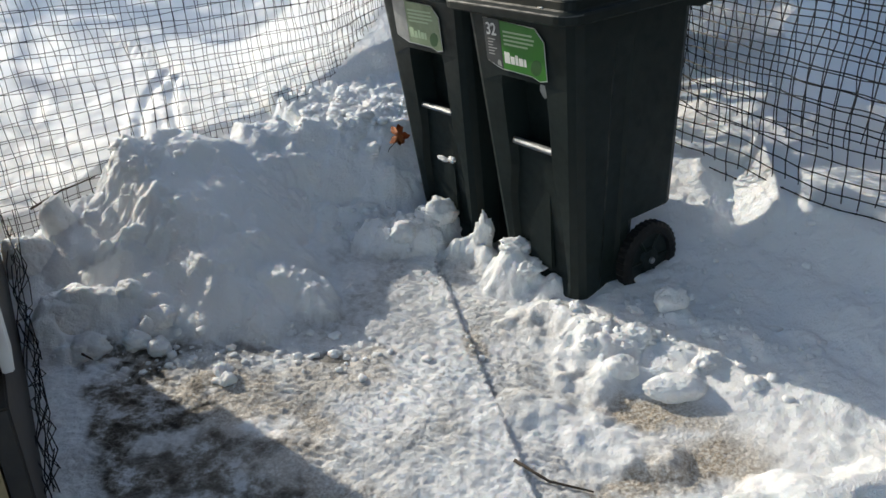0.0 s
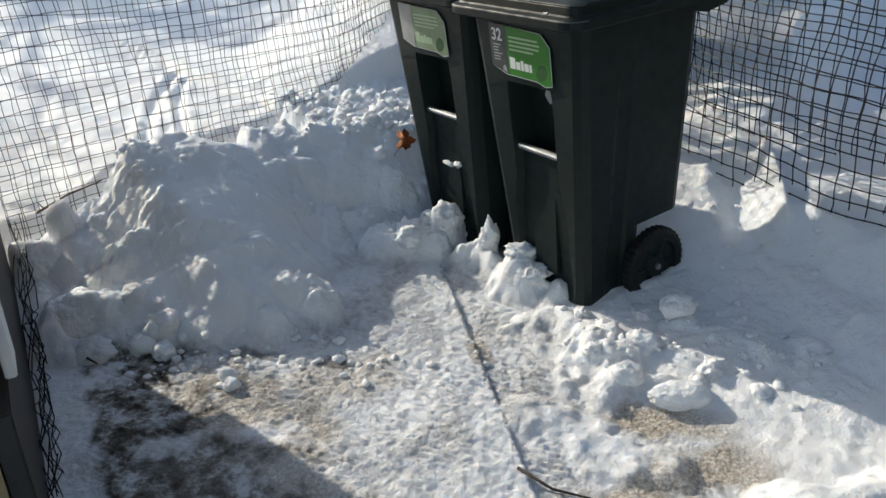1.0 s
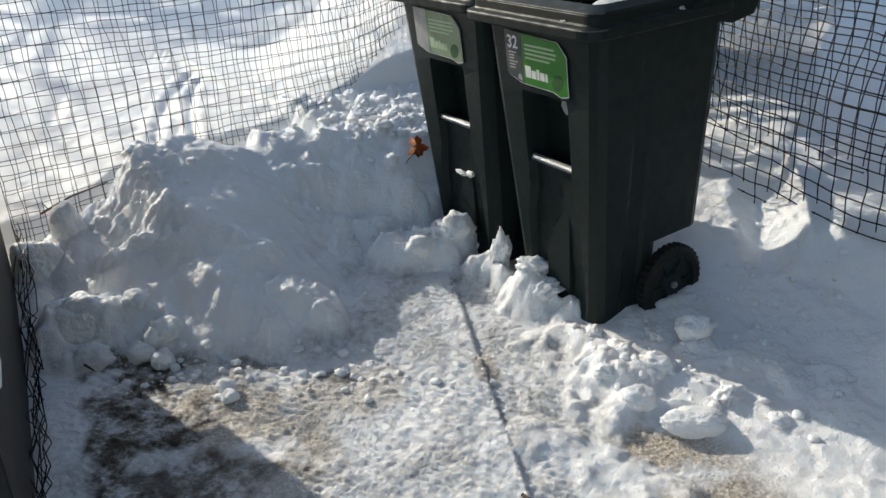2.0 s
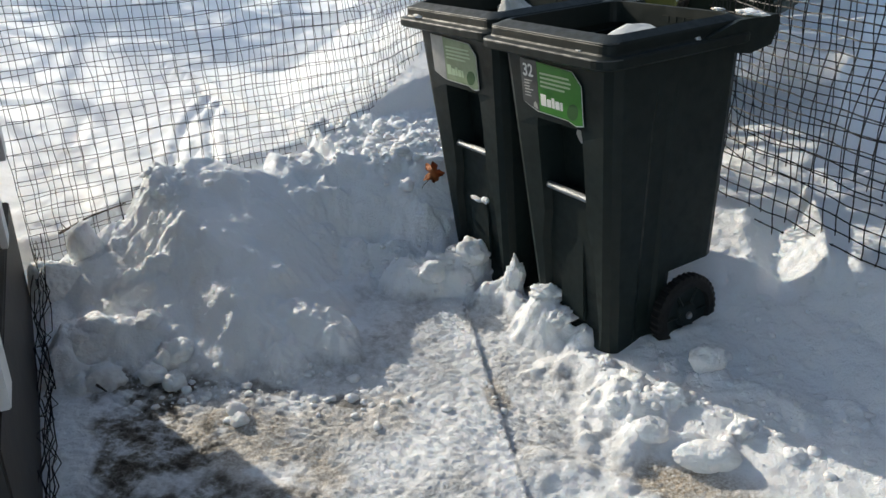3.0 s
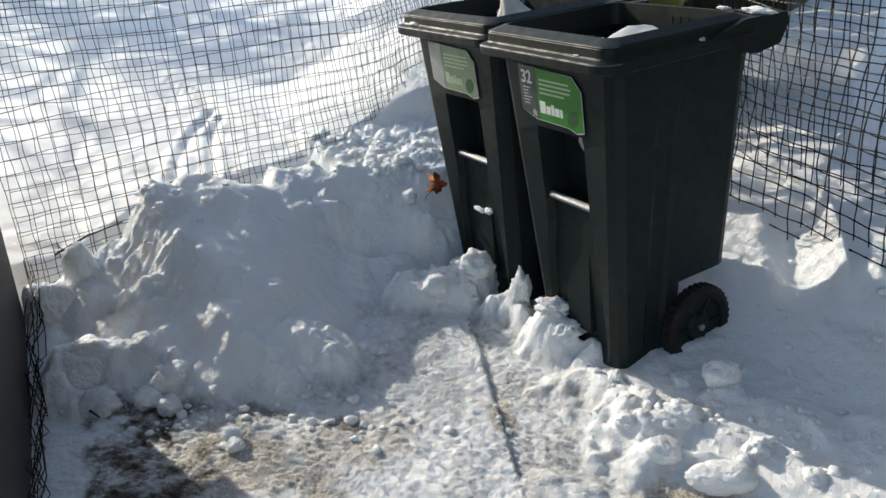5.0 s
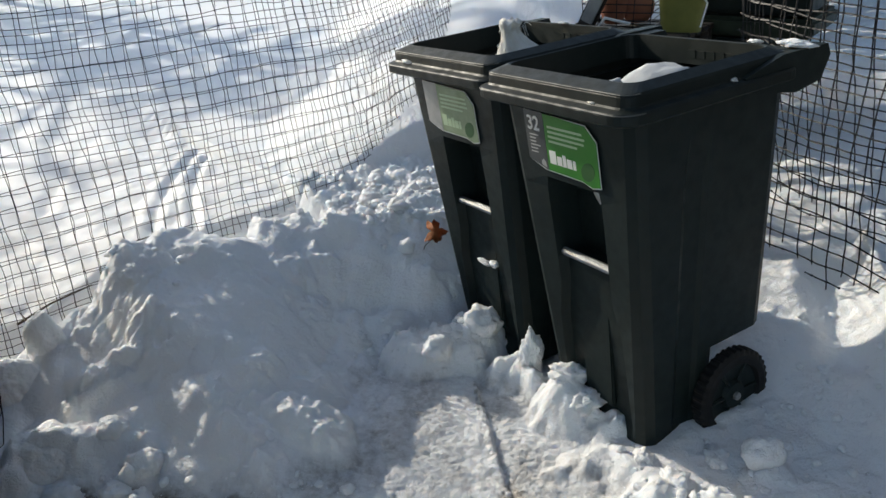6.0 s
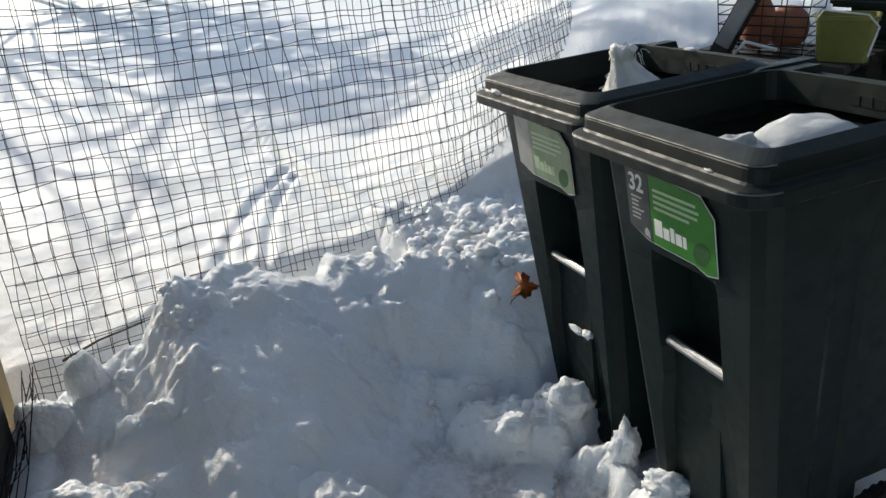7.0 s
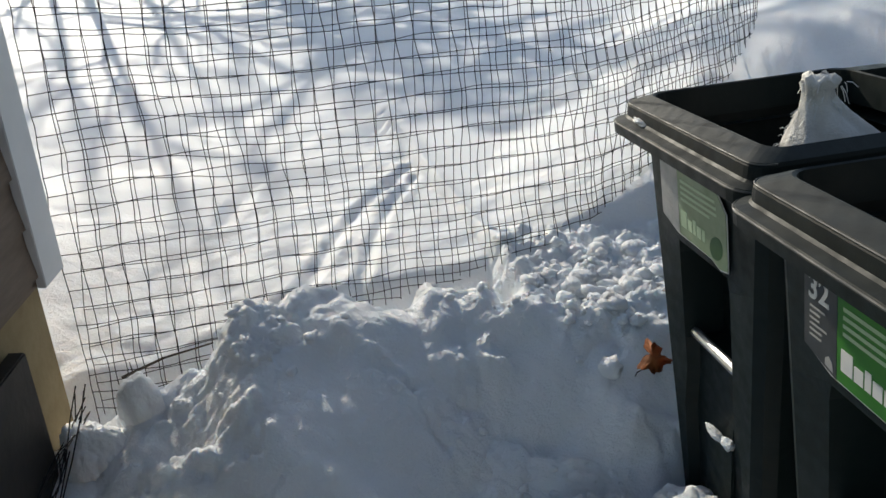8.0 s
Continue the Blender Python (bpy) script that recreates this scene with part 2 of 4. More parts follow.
def ground_height(x, y):
    wob = fbm(x, y, 0.5, 3)
    # inside of the two nets
    d = 2.857 + 0.676 * x - 0.737 * y + 0.03 * wob
    s = (x + 1.5) * 0.737 + (y - 2.5) * 0.676
    dr = 2.293 - 0.83 * x - 0.56 * y + 0.03 * wob
    # pushed-up bank along the net: crest height, crest line and toe along its length
    crest = np.interp(s, [-0.5, 0.0, 0.12, 0.27, 0.36, 0.53, 0.66, 0.745, 0.80, 0.86, 0.92, 1.0, 1.09, 1.16, 1.22, 1.4, 1.7, 3], [0.08, 0.13, 0.19, 0.25, 0.385, 0.415, 0.395, 0.345, 0.325, 0.362, 0.345, 0.370, 0.370, 0.340, 0.335, 0.340, 0.33, 0.3])
    line = np.interp(s, [0.0, 0.36, 0.55, 0.75, 0.87, 1.0, 1.1, 1.22, 1.4, 1.7], [0.10, 0.08, 0.0, 0.09, 0.02, 0.13, 0.20, 0.32, 0.32, 0.30]) + 0.015 * fbm(x, y, 0.12, 3)
    toe = np.interp(s, [-0.4, 0.0, 0.15, 0.42, 0.6, 0.85, 1.05, 1.3, 1.6], [0.6, 0.74, 0.84, 1.06, 0.98, 0.70, 0.66, 0.72, 0.75]) + 0.05 * fbm(x, y, 0.16, 3)
    wx, wy = x + 0.016 * fbm(x, y, 0.10, 3), y + 0.016 * fbm(x + 5, y, 0.10, 3)
    off = d - line
    lobe = 0.10 * (domes(wx, wy, 0.17, 4) - 0.5) + 0.04 * (domes(wx, wy, 0.07, 6) - 0.4)
    k = off / (toe - line)
    k = np.clip(k - lobe * smooth01((0.40 - k) / 0.3) * smooth01((k + 0.02) / 0.08) / (toe - line), 0, 1)
    face = (1 - k ** 1.6) ** 1.2
    # behind the crest the snow drops to the yard, or runs on as broken chunks near the carts
    chunky = smooth01((s - 1.02) / 0.12)
    behind = chunky * (crest - 0.015 + 0.09 * np.clip(-off, 0, 0.45))
    bank = np.where(off > 0, crest * face, behind + (crest - behind) * (1 - smooth01(-off / (0.10 + 0.04 * chunky))))
    body = smooth01((toe - d) / 0.16)
    heads = np.exp(-(off / 0.10) ** 2)
    rough = 0.060 * (domes(wx, wy, 0.17) - 0.60) + 0.028 * (domes(wx, wy, 0.075, 9) - 0.52) + 0.010 * (domes(wx, wy, 0.036, 7) - 0.4) + 0.006 * fbm(x, y, 0.05, 3, 0.6)
    soft = 0.030 * fbm(x, y, 0.34, 2) + 0.042 * (domes(wx, wy, 0.15, 3) - 0.45) * smooth01(fbm(x, y, 0.45, 2) * 1.6 + 0.45) + 0.020 * (domes(wx, wy, 0.065, 13) - 0.4) * smooth01(fbm(x + 3, y, 0.3, 2) * 2.2 + 0.1)
    # a slumped shelf with a soft undercut low on the face
    ledge = np.exp(-((d - line - 0.33 - 0.03 * np.sin(s * 9)) / 0.035) ** 2) * smooth01((s - 0.72) / 0.15) * smooth01((1.5 - s) / 0.2)
    soft = soft - 0.022 * ledge + 0.003 * fbm(x, y, 0.06, 3, 0.55)
    ca, _ = seg(x, y, -1.30, 2.52, -1.08, 2.70)
    cb, _ = seg(x, y, -1.14, 2.31, -0.95, 2.44)
    crumbly = 1.2 * smooth01((0.10 - ca) / 0.06) + 1.2 * smooth01((0.09 - cb) / 0.05) + 0.8 * smooth01((s - 0.90) / 0.15) * smooth01((d - 0.46) / 0.1) + 1.3 * chunky * smooth01((0.02 - off) / 0.06) * smooth01((d + 0.35) / 0.2)
    crumbly = crumbly + 0.75 * smooth01(fbm(x, y, 0.24, 3) * 2.6 - 0.35) * smooth01((off - 0.05) / 0.1)
    crumbs_h = 0.036 * (domes(wx, wy, 0.085, 11) - 0.4) + 0.022 * (domes(wx, wy, 0.038, 12) - 0.4) + 0.008 * fbm(x, y, 0.03, 3, 0.6)
    bank = bank + body * (rough * heads + soft * (1 - 0.7 * heads) * smooth01((off + 0.05) / 0.1) + crumbs_h * np.clip(crumbly, 0, 1.3)) * (d > -0.5)
    # the yard beyond: level on one side, climbing behind the carts
    hill = 0.52 * smooth01((y - 3.0) / 2.0) * smooth01((x + 1.5) / 1.5) + 0.03 * np.clip(y - 3.0, 0, 20)
    yard = 0.29 + 0.03 * np.exp(-((x + 0.45) ** 2 + (y - 3.55) ** 2) / 0.2) - 0.14 * smooth01((0.55 - s) / 0.45) * np.exp(-(np.clip(-d, 0, 9) / 0.55) ** 2) + hill + 0.02 * fbm(x, y, 0.8, 3) + 0.006 * fbm(x, y, 0.12, 3)
    # long narrow sled tracks in the yard snow
    for x0, y0, x1, y1, w in ((-1.22, 2.95, -1.42, 4.00, 0.022), (-1.08, 3.10, -1.33, 3.90, 0.018), (-1.75, 3.30, -2.05, 4.25, 0.024), (-2.3, 3.2, -3.3, 5.6, 0.04), (-1.5, 4.1, -2.2, 6.5, 0.04)):
        q, k_ = seg(x + 0.03 * np.sin(y * 4), y, x0, y0, x1, y1)
        yard = yard - 0.014 * np.exp(-(q / w) ** 2) + 0.005 * np.exp(-((q - 2.2 * w) / w) ** 2)
    q, _ = seg(x, y, -1.41, 3.85, -1.37, 3.88)
    yard = yard - 0.02 * np.exp(-(q / 0.03) ** 2)
    back = smooth01((0.10 - d) / 0.28)
    h = np.maximum(bank, yard * back)
    # the side by the other net
    rise = np.interp(dr, [-3, -1.3, -0.4, 0.0, 0.14, 0.4, 0.75, 1.0], [1.05, 0.85, 0.50, 0.31, 0.20, 0.12, 0.07, 0.0])
    rise = rise * smooth01((y - 0.7) / 0.8) + (0.018 * fbm(x, y, 0.22, 4) + 0.012 * (domes(wx, wy, 0.11, 14) - 0.4) * smooth01(fbm(x, y, 0.35, 2) * 2 + 0.3) + 0.004 * fbm(x, y, 0.04, 3)) * smooth01((0.9 - dr) / 0.3)
    h = np.maximum(h, rise * smooth01((x - 0.05) / 0.4))
    # ridge of snow beyond the net, steep on the side away from the sun
    q, k_ = seg(x, y, 1.15, 2.90, 1.58, 3.85)
    along = (x - 1.15) * 0.412 + (y - 2.90) * 0.911
    side = (x - 1.15) * 0.911 - (y - 2.90) * 0.412 + 0.035 * fbm(x, y, 0.25, 3)
    fade = smooth01(along / 0.18) * smooth01((1.5 - along) / 0.4)
    zc = 0.33 + 0.46 * np.clip(along, 0, 1.2)
    h = np.maximum(h, (zc - 0.55 * np.abs(side)) * fade)
    h = np.where(side > 0, h - fade * np.clip(h - np.maximum(zc - 0.95 * side, 0.26 + 0.22 * along), 0, 1) * smooth01((0.75 - side) / 0.3), h)
    # behind the carts
    h = np.maximum(h, 0.32 * smooth01((y - 2.95) / 0.7) * smooth01((x + 0.4) / 0.4))
    # hollow by the net, with a thin raised lip
    dd, _ = seg(x, y, 0.985, 2.74, 0.975, 2.45)
    h = h - 0.070 * (1 - smooth01(dd / 0.105))
    dl, kl = seg(x, y, 1.09, 2.78, 1.06, 2.43)
    h = h + (0.065 - 0.02 * kl) * (1 - smooth01(dl / 0.032))
    # packed snow on the slab, thicker on one side of its edge
    jx = joint_x(y)
    slab = 0.012 + 0.014 * (x < jx) * smooth01((x + 0.62 + 0.1 * wob) / 0.35) + 0.004 * wob
    prints = smooth01(fbm(x, y, 0.22, 2) * 3)
    tread = 0.006 * fbm(x, y, 0.16, 5, 0.6) + 0.0035 * fbm(x, y * 1.8, 0.028, 3, 0.6) + 0.0030 * np.sin((x * 0.5 + y) * 250 + 9 * wob) * prints
    h = np.maximum(h, slab + tread)
    crack = np.exp(-((x - jx - 0.004) / 0.0042) ** 2) * smooth01((2.36 - y) / 0.05) * smooth01((y - 1.2) / 0.1)
    h = h - 0.005 * crack
    # heaps in front of the carts and along the trodden way
    h0 = h
    h = heap(h, x, y, 0.18, 2.44, 0.135, 0.33, 2.30, 0.10, 0.13, 0.9)
    h = heap(h, x, y, 0.33, 2.22, 0.065, 0.48, 2.00, 0.085, 0.20, 1.1)
    h = heap(h, x, y, 0.08, 2.60, 0.11, 0.12, 2.52, 0.09, 0.12)
    h = heap(h, x, y, -1.13, 2.31, 0.225, -0.95, 2.43, 0.255, 0.11)
    h = heap(h, x, y, 0.44, 2.00, 0.09, 0.66, 1.93, 0.095, 0.22, 1.1)
    h = heap(h, x, y, 0.46, 1.87, 0.075, 0.84, 1.82, 0.065, 0.15, 1.1)
    h = heap(h, x, y, 0.72, 2.05, 0.11, 0.98, 1.95, 0.13, 0.30)
    h = heap(h, x, y, -0.70, 2.33, 0.150, -0.45, 2.23, 0.115, 0.17, 1.0)
    h = heap(h, x, y, -1.17, 2.10, 0.135, -0.98, 2.17, 0.13, 0.18)
    h = heap(h, x, y, -0.05, 2.77, 0.13, -0.26, 2.70, 0.10, 0.17, 1.1)
    h = heap(h, x, y, 0.18, 1.75, 0.035, 0.55, 1.55, 0.03, 0.14)
    lump = np.clip((h - h0) / 0.05, 0, 1)
    h = h + lump * (0.046 * (domes(wx, wy, 0.115, 5) - 0.45) + 0.022 * (domes(wx, wy, 0.055, 2) - 0.40) + 0.006 * (domes(wx, wy, 0.027, 8) - 0.40) + 0.010 * fbm(x, y, 0.055, 4, 0.6))
    h = np.maximum(h, heap(h * 0, x, y, 0.46, 1.20, 0.12, 1.35, 1.53, 0.15, 0.17, 0.7) + 0.006 * fbm(x, y, 0.2, 2))
    return h


def ground_stains(x, y):
    wob = fbm(x, y, 0.14, 5, 0.6)
    h = ground_height(x, y)
    low = smooth01((0.075 - h) / 0.05)

    def blot(cx, cy, rx, ry, ang, soft=0.5):
        c, s_ = math.cos(ang), math.sin(ang)
        u, v = ((x - cx) * c + (y - cy) * s_) / rx, (-(x - cx) * s_ + (y - cy) * c) / ry
        return smooth01((1 + soft * 0.5 - np.hypot(u, v) + 0.55 * wob) / soft)

    sandy = np.maximum.reduce([0.75 * blot(-0.66, 1.80, 0.32, 0.13, -0.35, 0.9), 0.9 * blot(-0.86, 1.93, 0.07, 0.05, 0, 0.6), 0.5 * blot(-0.32, 1.90, 0.16, 0.09, 0.4, 0.9),
                               0.85 * blot(0.56, 1.70, 0.22, 0.045, -0.25, 0.8), 0.8 * blot(0.66, 1.53, 0.26, 0.065, 0.22, 0.8),
                               0.7 * blot(0.07, 2.04, 0.03, 0.07, 0.2), 0.6 * blot(-0.42, 1.50, 0.3, 0.12, -0.6, 0.9)]) * low
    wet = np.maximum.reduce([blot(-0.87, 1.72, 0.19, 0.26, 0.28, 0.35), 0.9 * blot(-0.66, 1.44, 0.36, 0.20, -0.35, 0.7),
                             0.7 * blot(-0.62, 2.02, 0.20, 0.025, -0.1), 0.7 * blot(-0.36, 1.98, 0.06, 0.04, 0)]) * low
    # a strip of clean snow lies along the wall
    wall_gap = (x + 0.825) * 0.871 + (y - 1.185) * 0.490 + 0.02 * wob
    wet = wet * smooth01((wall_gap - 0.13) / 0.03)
    packed = low * smooth01((y - 1.0) / 0.2) * smooth01((2.75 - y) / 0.1) * smooth01((1.1 - x) / 0.2) * smooth01((x + 1.15) / 0.1)
    # the crust is clean and white along the edge of the slab
    gap = joint_x(y) - x + 0.02 * wob
    packed = packed * (1 - 0.85 * smooth01((0.15 - gap) / 0.08) * (gap > 0.006))
    return sandy, wet, packed * smooth01(0.5 + 0.5 * fbm(x, y, 0.3, 3))


def axis(lo, hi, step, far):
    core = np.arange(lo, hi, step)
    up, v, q = [], core[-1], step
    while v < far:
        q *= 1.16
        v += q
        up.append(v)
    dn, v, q = [], core[0], step
    while v > -far:
        q *= 1.16
        v -= q
        dn.append(v)
    return np.concatenate([dn[::-1], core, up])


def build_ground():
    xs, ys = axis(-1.7, 1.5, 0.0062, 60), axis(1.3, 4.0, 0.0062, 60)
    X, Y = np.meshgrid(xs, ys)
    Z = ground_height(X, Y)
    nx, ny = len(xs), len(ys)
    co = np.stack([X, Y, Z], -1).reshape(-1, 3)
    i = np.arange(nx * ny).reshape(ny, nx)
    quads = np.stack([i[:-1, :-1], i[:-1, 1:], i[1:, 1:], i[1:, :-1]], -1).reshape(-1, 4)
    me = bpy.data.meshes.new("ground")
    me.vertices.add(len(co))
    me.vertices.foreach_set("co", co.ravel())
    me.loops.add(quads.size)
    me.loops.foreach_set("vertex_index", quads.ravel())
    me.polygons.add(len(quads))
    me.polygons.foreach_set("loop_start", np.arange(0, quads.size, 4))
    me.update(calc_edges=True)
    me.shade_smooth()
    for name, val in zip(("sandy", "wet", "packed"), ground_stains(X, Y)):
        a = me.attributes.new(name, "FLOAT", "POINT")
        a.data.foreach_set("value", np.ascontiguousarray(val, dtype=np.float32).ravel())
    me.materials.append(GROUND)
    return tagged(new("ground", me), "trodden snow over a sandy slab with shovelled banks around it", "ground", kind="structure")


build_ground()


def z_at(x, y):
    return float(ground_height(np.array([float(x)]), np.array([float(y)]))[0])


# ---------------------------------------------------------------- house corner
W0, W1 = Vector((-0.825, 1.185, 0)), Vector((-1.565, 2.50, 0))
wall_dir = (W1 - W0).normalized()
wall_out = Vector((-wall_dir.y, wall_dir.x, 0)) * -1
if wall_out.x < 0:
    wall_out = -wall_out
WALL_M = Matrix(((wall_dir.x, -wall_out.x, 0, W0.x), (wall_dir.y, -wall_out.y, 0, W0.y), (0, 0, 1, 0), (0, 0, 0, 1)))
WALL_L = (W1 - W0).length


def build_house():
    h = thing("house", WALL_M, "brown-sided house corner with white trim on a tan foundation", "house", kind="structure")
    part("foundation", box(bmesh.new(), 0.0, 0.03, -0.2, WALL_L - 0.03, 3.0, 0.53), FOUND, h)
    part("wall", box(bmesh.new(), 0.0, 0.004, 0.53, WALL_L - 0.004, 3.0, 2.7), SIDING, h)
    # lap boards on the face
    z = 0.56
    while z < 2.6:
        bm = bmesh.new()
        a = [bm.verts.new(p) for p in ((0, -0.010, z), (WALL_L - 0.09, -0.010, z), (WALL_L - 0.09, 0.003, z + 0.118), (0, 0.003, z + 0.118), (0, 0.0035, z), (WALL_L - 0.09, 0.0035, z))]
        bm.faces.new((a[0], a[1], a[2], a[3]))
        bm.faces.new((a[4], a[5], a[1], a[0]))
        bm.faces.new((a[1], a[5], a[2]))
        part("board", bm, SIDING, h)
        z += 0.12
    part("corner_trim", box(bmesh.new(), WALL_L - 0.09, -0.022, 0.53, WALL_L + 0.02, 0.0, 2.7, 0.002), TRIM, h, "white painted corner board")
    part("corner_trim", box(bmesh.new(), WALL_L - 0.004, 0.002, 0.53, WALL_L + 0.02, 0.09, 2.7, 0.002), TRIM, h, "white painted corner board")
    part("roof", box(bmesh.new(), -0.2, -0.2, 2.7, WALL_L + 0.2, 3.2, 2.85), SIDING, h)
    part("door_trim", box(bmesh.new(), 0.10, -0.034, 0.46, 0.20, -0.012, 2.3, 0.003), TRIM, h, "white painted door trim")
    part("door_trim", box(bmesh.new(), 0.78, -0.030, 0.50, 0.87, -0.012, 2.3, 0.003), TRIM, h, "white painted door trim")
    bm = bmesh.new()
    box(bm, 0.0, -0.014, -0.15, 1.27, 0.026, 0.45, 0.004)
    part("skirting", bm, SKIRT, h, "black weathered skirting board")


build_house()


# added wall, out of view: keeps eastern skylight off the snow right of the carts
def build_sky_blocker():
    w = thing("east_blocker", pose(1.78, 2.25, 0, 0, 0, 0), "added grey wall out of view that cuts skylight on the right", "wall", kind="structure")
    part("wall", box(bmesh.new(), 0.0, -5.6, -0.2, 0.25, 0.6, 5.0), grainy("grey_wall", (0.07, 0.072, 0.075), (0.10, 0.10, 0.105), 6, 0.8, 0.3), w)


build_sky_blocker()


# ---------------------------------------------------------------- carts
def round_rect(hw, y0, y1, r, z, n=5):
    pts = []
    for cx, cy, a0 in ((hw - r, y1 - r, 0), (-hw + r, y1 - r, 90), (-hw + r, y0 + r, 180), (hw - r, y0 + r, 270)):
        for k in range(n):
            a = radians(a0 + 90 * k / (n - 1))
            pts.append((cx + r * math.cos(a), cy + r * math.sin(a), z))
    return pts


def cart_section(z, inset=0.0):
    hw = 0.170 + 0.070 * z / 0.88 - inset
    yf = -0.065 * z / 0.88 + inset
    yb = (0.402 + 0.002 * z if z > 0.236 else 0.232) - inset
    ch = 0.035
    rw = float(np.interp(z, [0, 0.30, 0.40, 0.66, 0.70], [0.128, 0.120, 0.098, 0.100, 0.100]))
    rec = float(np.interp(z, [0, 0.02, 0.06, 0.44, 0.47, 0.475, 0.655, 0.685], [0, 0.0, 0.026, 0.030, 0.032, 0.085, 0.085, 0.0])) if inset == 0 else 0.0
    pl = 0.007 if 0.05 < z < 0.80 and inset == 0 else 0.0
    half = [(rw - 0.010, yf + rec), (rw, yf + min(rec, 0.004)), (hw - ch, yf), (hw - ch * 0.3, yf + ch * 0.3), (hw, yf + ch),
            (hw, 0.085), (hw - pl, 0.10), (hw - pl, 0.15), (hw, 0.165), (hw, yb - ch), (hw - ch * 0.3, yb - ch * 0.3), (hw - ch, yb)]
    return [(x, y, z) for x, y in half] + [(-x, y, z) for x, y in reversed(half)]


def text_mesh(body, size):
    cu = bpy.data.curves.new("text", "FONT")
    cu.body, cu.size, cu.extrude, cu.offset = body, size, 0.0004, size * 0.02
    ob = bpy.data.objects.new("text", cu)
    scene.collection.objects.link(ob)
    dg = bpy.context.evaluated_depsgraph_get()
    me = bpy.data.meshes.new_from_object(ob.evaluated_get(dg))
    bpy.data.objects.remove(ob)
    bm = bmesh.new()
    bm.from_mesh(me)
    return bm


def build_wheel(cart, side):
    R, w = 0.120, 0.042
    cx, cy, cz = side * 0.202, 0.268, 0.086
    bm = bmesh.new()
    rings = []
    n = 144
    for x, r in ((-w / 2, 0.085), (-w / 2, 0.108), (-w / 2 + 0.006, R), (w / 2 - 0.006, R), (w / 2, 0.108), (w / 2, 0.088), (w / 2 - 0.012, 0.085)):
        rings.append([(cx + side * x, cy + math.cos(2 * math.pi * i / n) * (r + (0.004 if r == R and (i // 2) % 2 else 0)), cz + math.sin(2 * math.pi * i / n) * (r + (0.004 if r == R and (i // 2) % 2 else 0))) for i in range(n)])
    loft(bm, rings)
    wheel = part("wheel", bm, RUBBER, cart, "black moulded wheel with a ribbed tread")
    bm = bmesh.new()
    rings = [[(cx + side * x, cy + math.cos(2 * math.pi * i / 40) * r, cz + math.sin(2 * math.pi * i / 40) * r) for i in range(40)] for x, r in ((-w / 2 + 0.002, 0.086), (w / 2 - 0.012, 0.086), (w / 2 - 0.014, 0.04), (w / 2 - 0.002, 0.034), (w / 2 - 0.001, 0.016))]
    loft(bm, rings, True, True)
    part("rim", bm, CART, wheel, smooth=False)
    for k in range(6):
        a = 2 * math.pi * k / 6
        bm = bmesh.new()
        tube(bm, [(cx + side * 0.011, cy + math.cos(a) * 0.036, cz + math.sin(a) * 0.036), (cx + side * 0.011, cy + math.cos(a) * 0.084, cz + math.sin(a) * 0.084)], 0.005, 5)
        part("spoke", bm, CART, wheel)
    bm = bmesh.new()
    loft(bm, [[(cx + side * x, cy + math.cos(2 * math.pi * i / 20) * r, cz + math.sin(2 * math.pi * i / 20) * r) for i in range(20)] for x, r in ((0.018, 0.011), (0.028, 0.010), (0.031, 0.004))], True, True)
    part("axle_cap", bm, HUB, wheel, "dull steel axle cap")


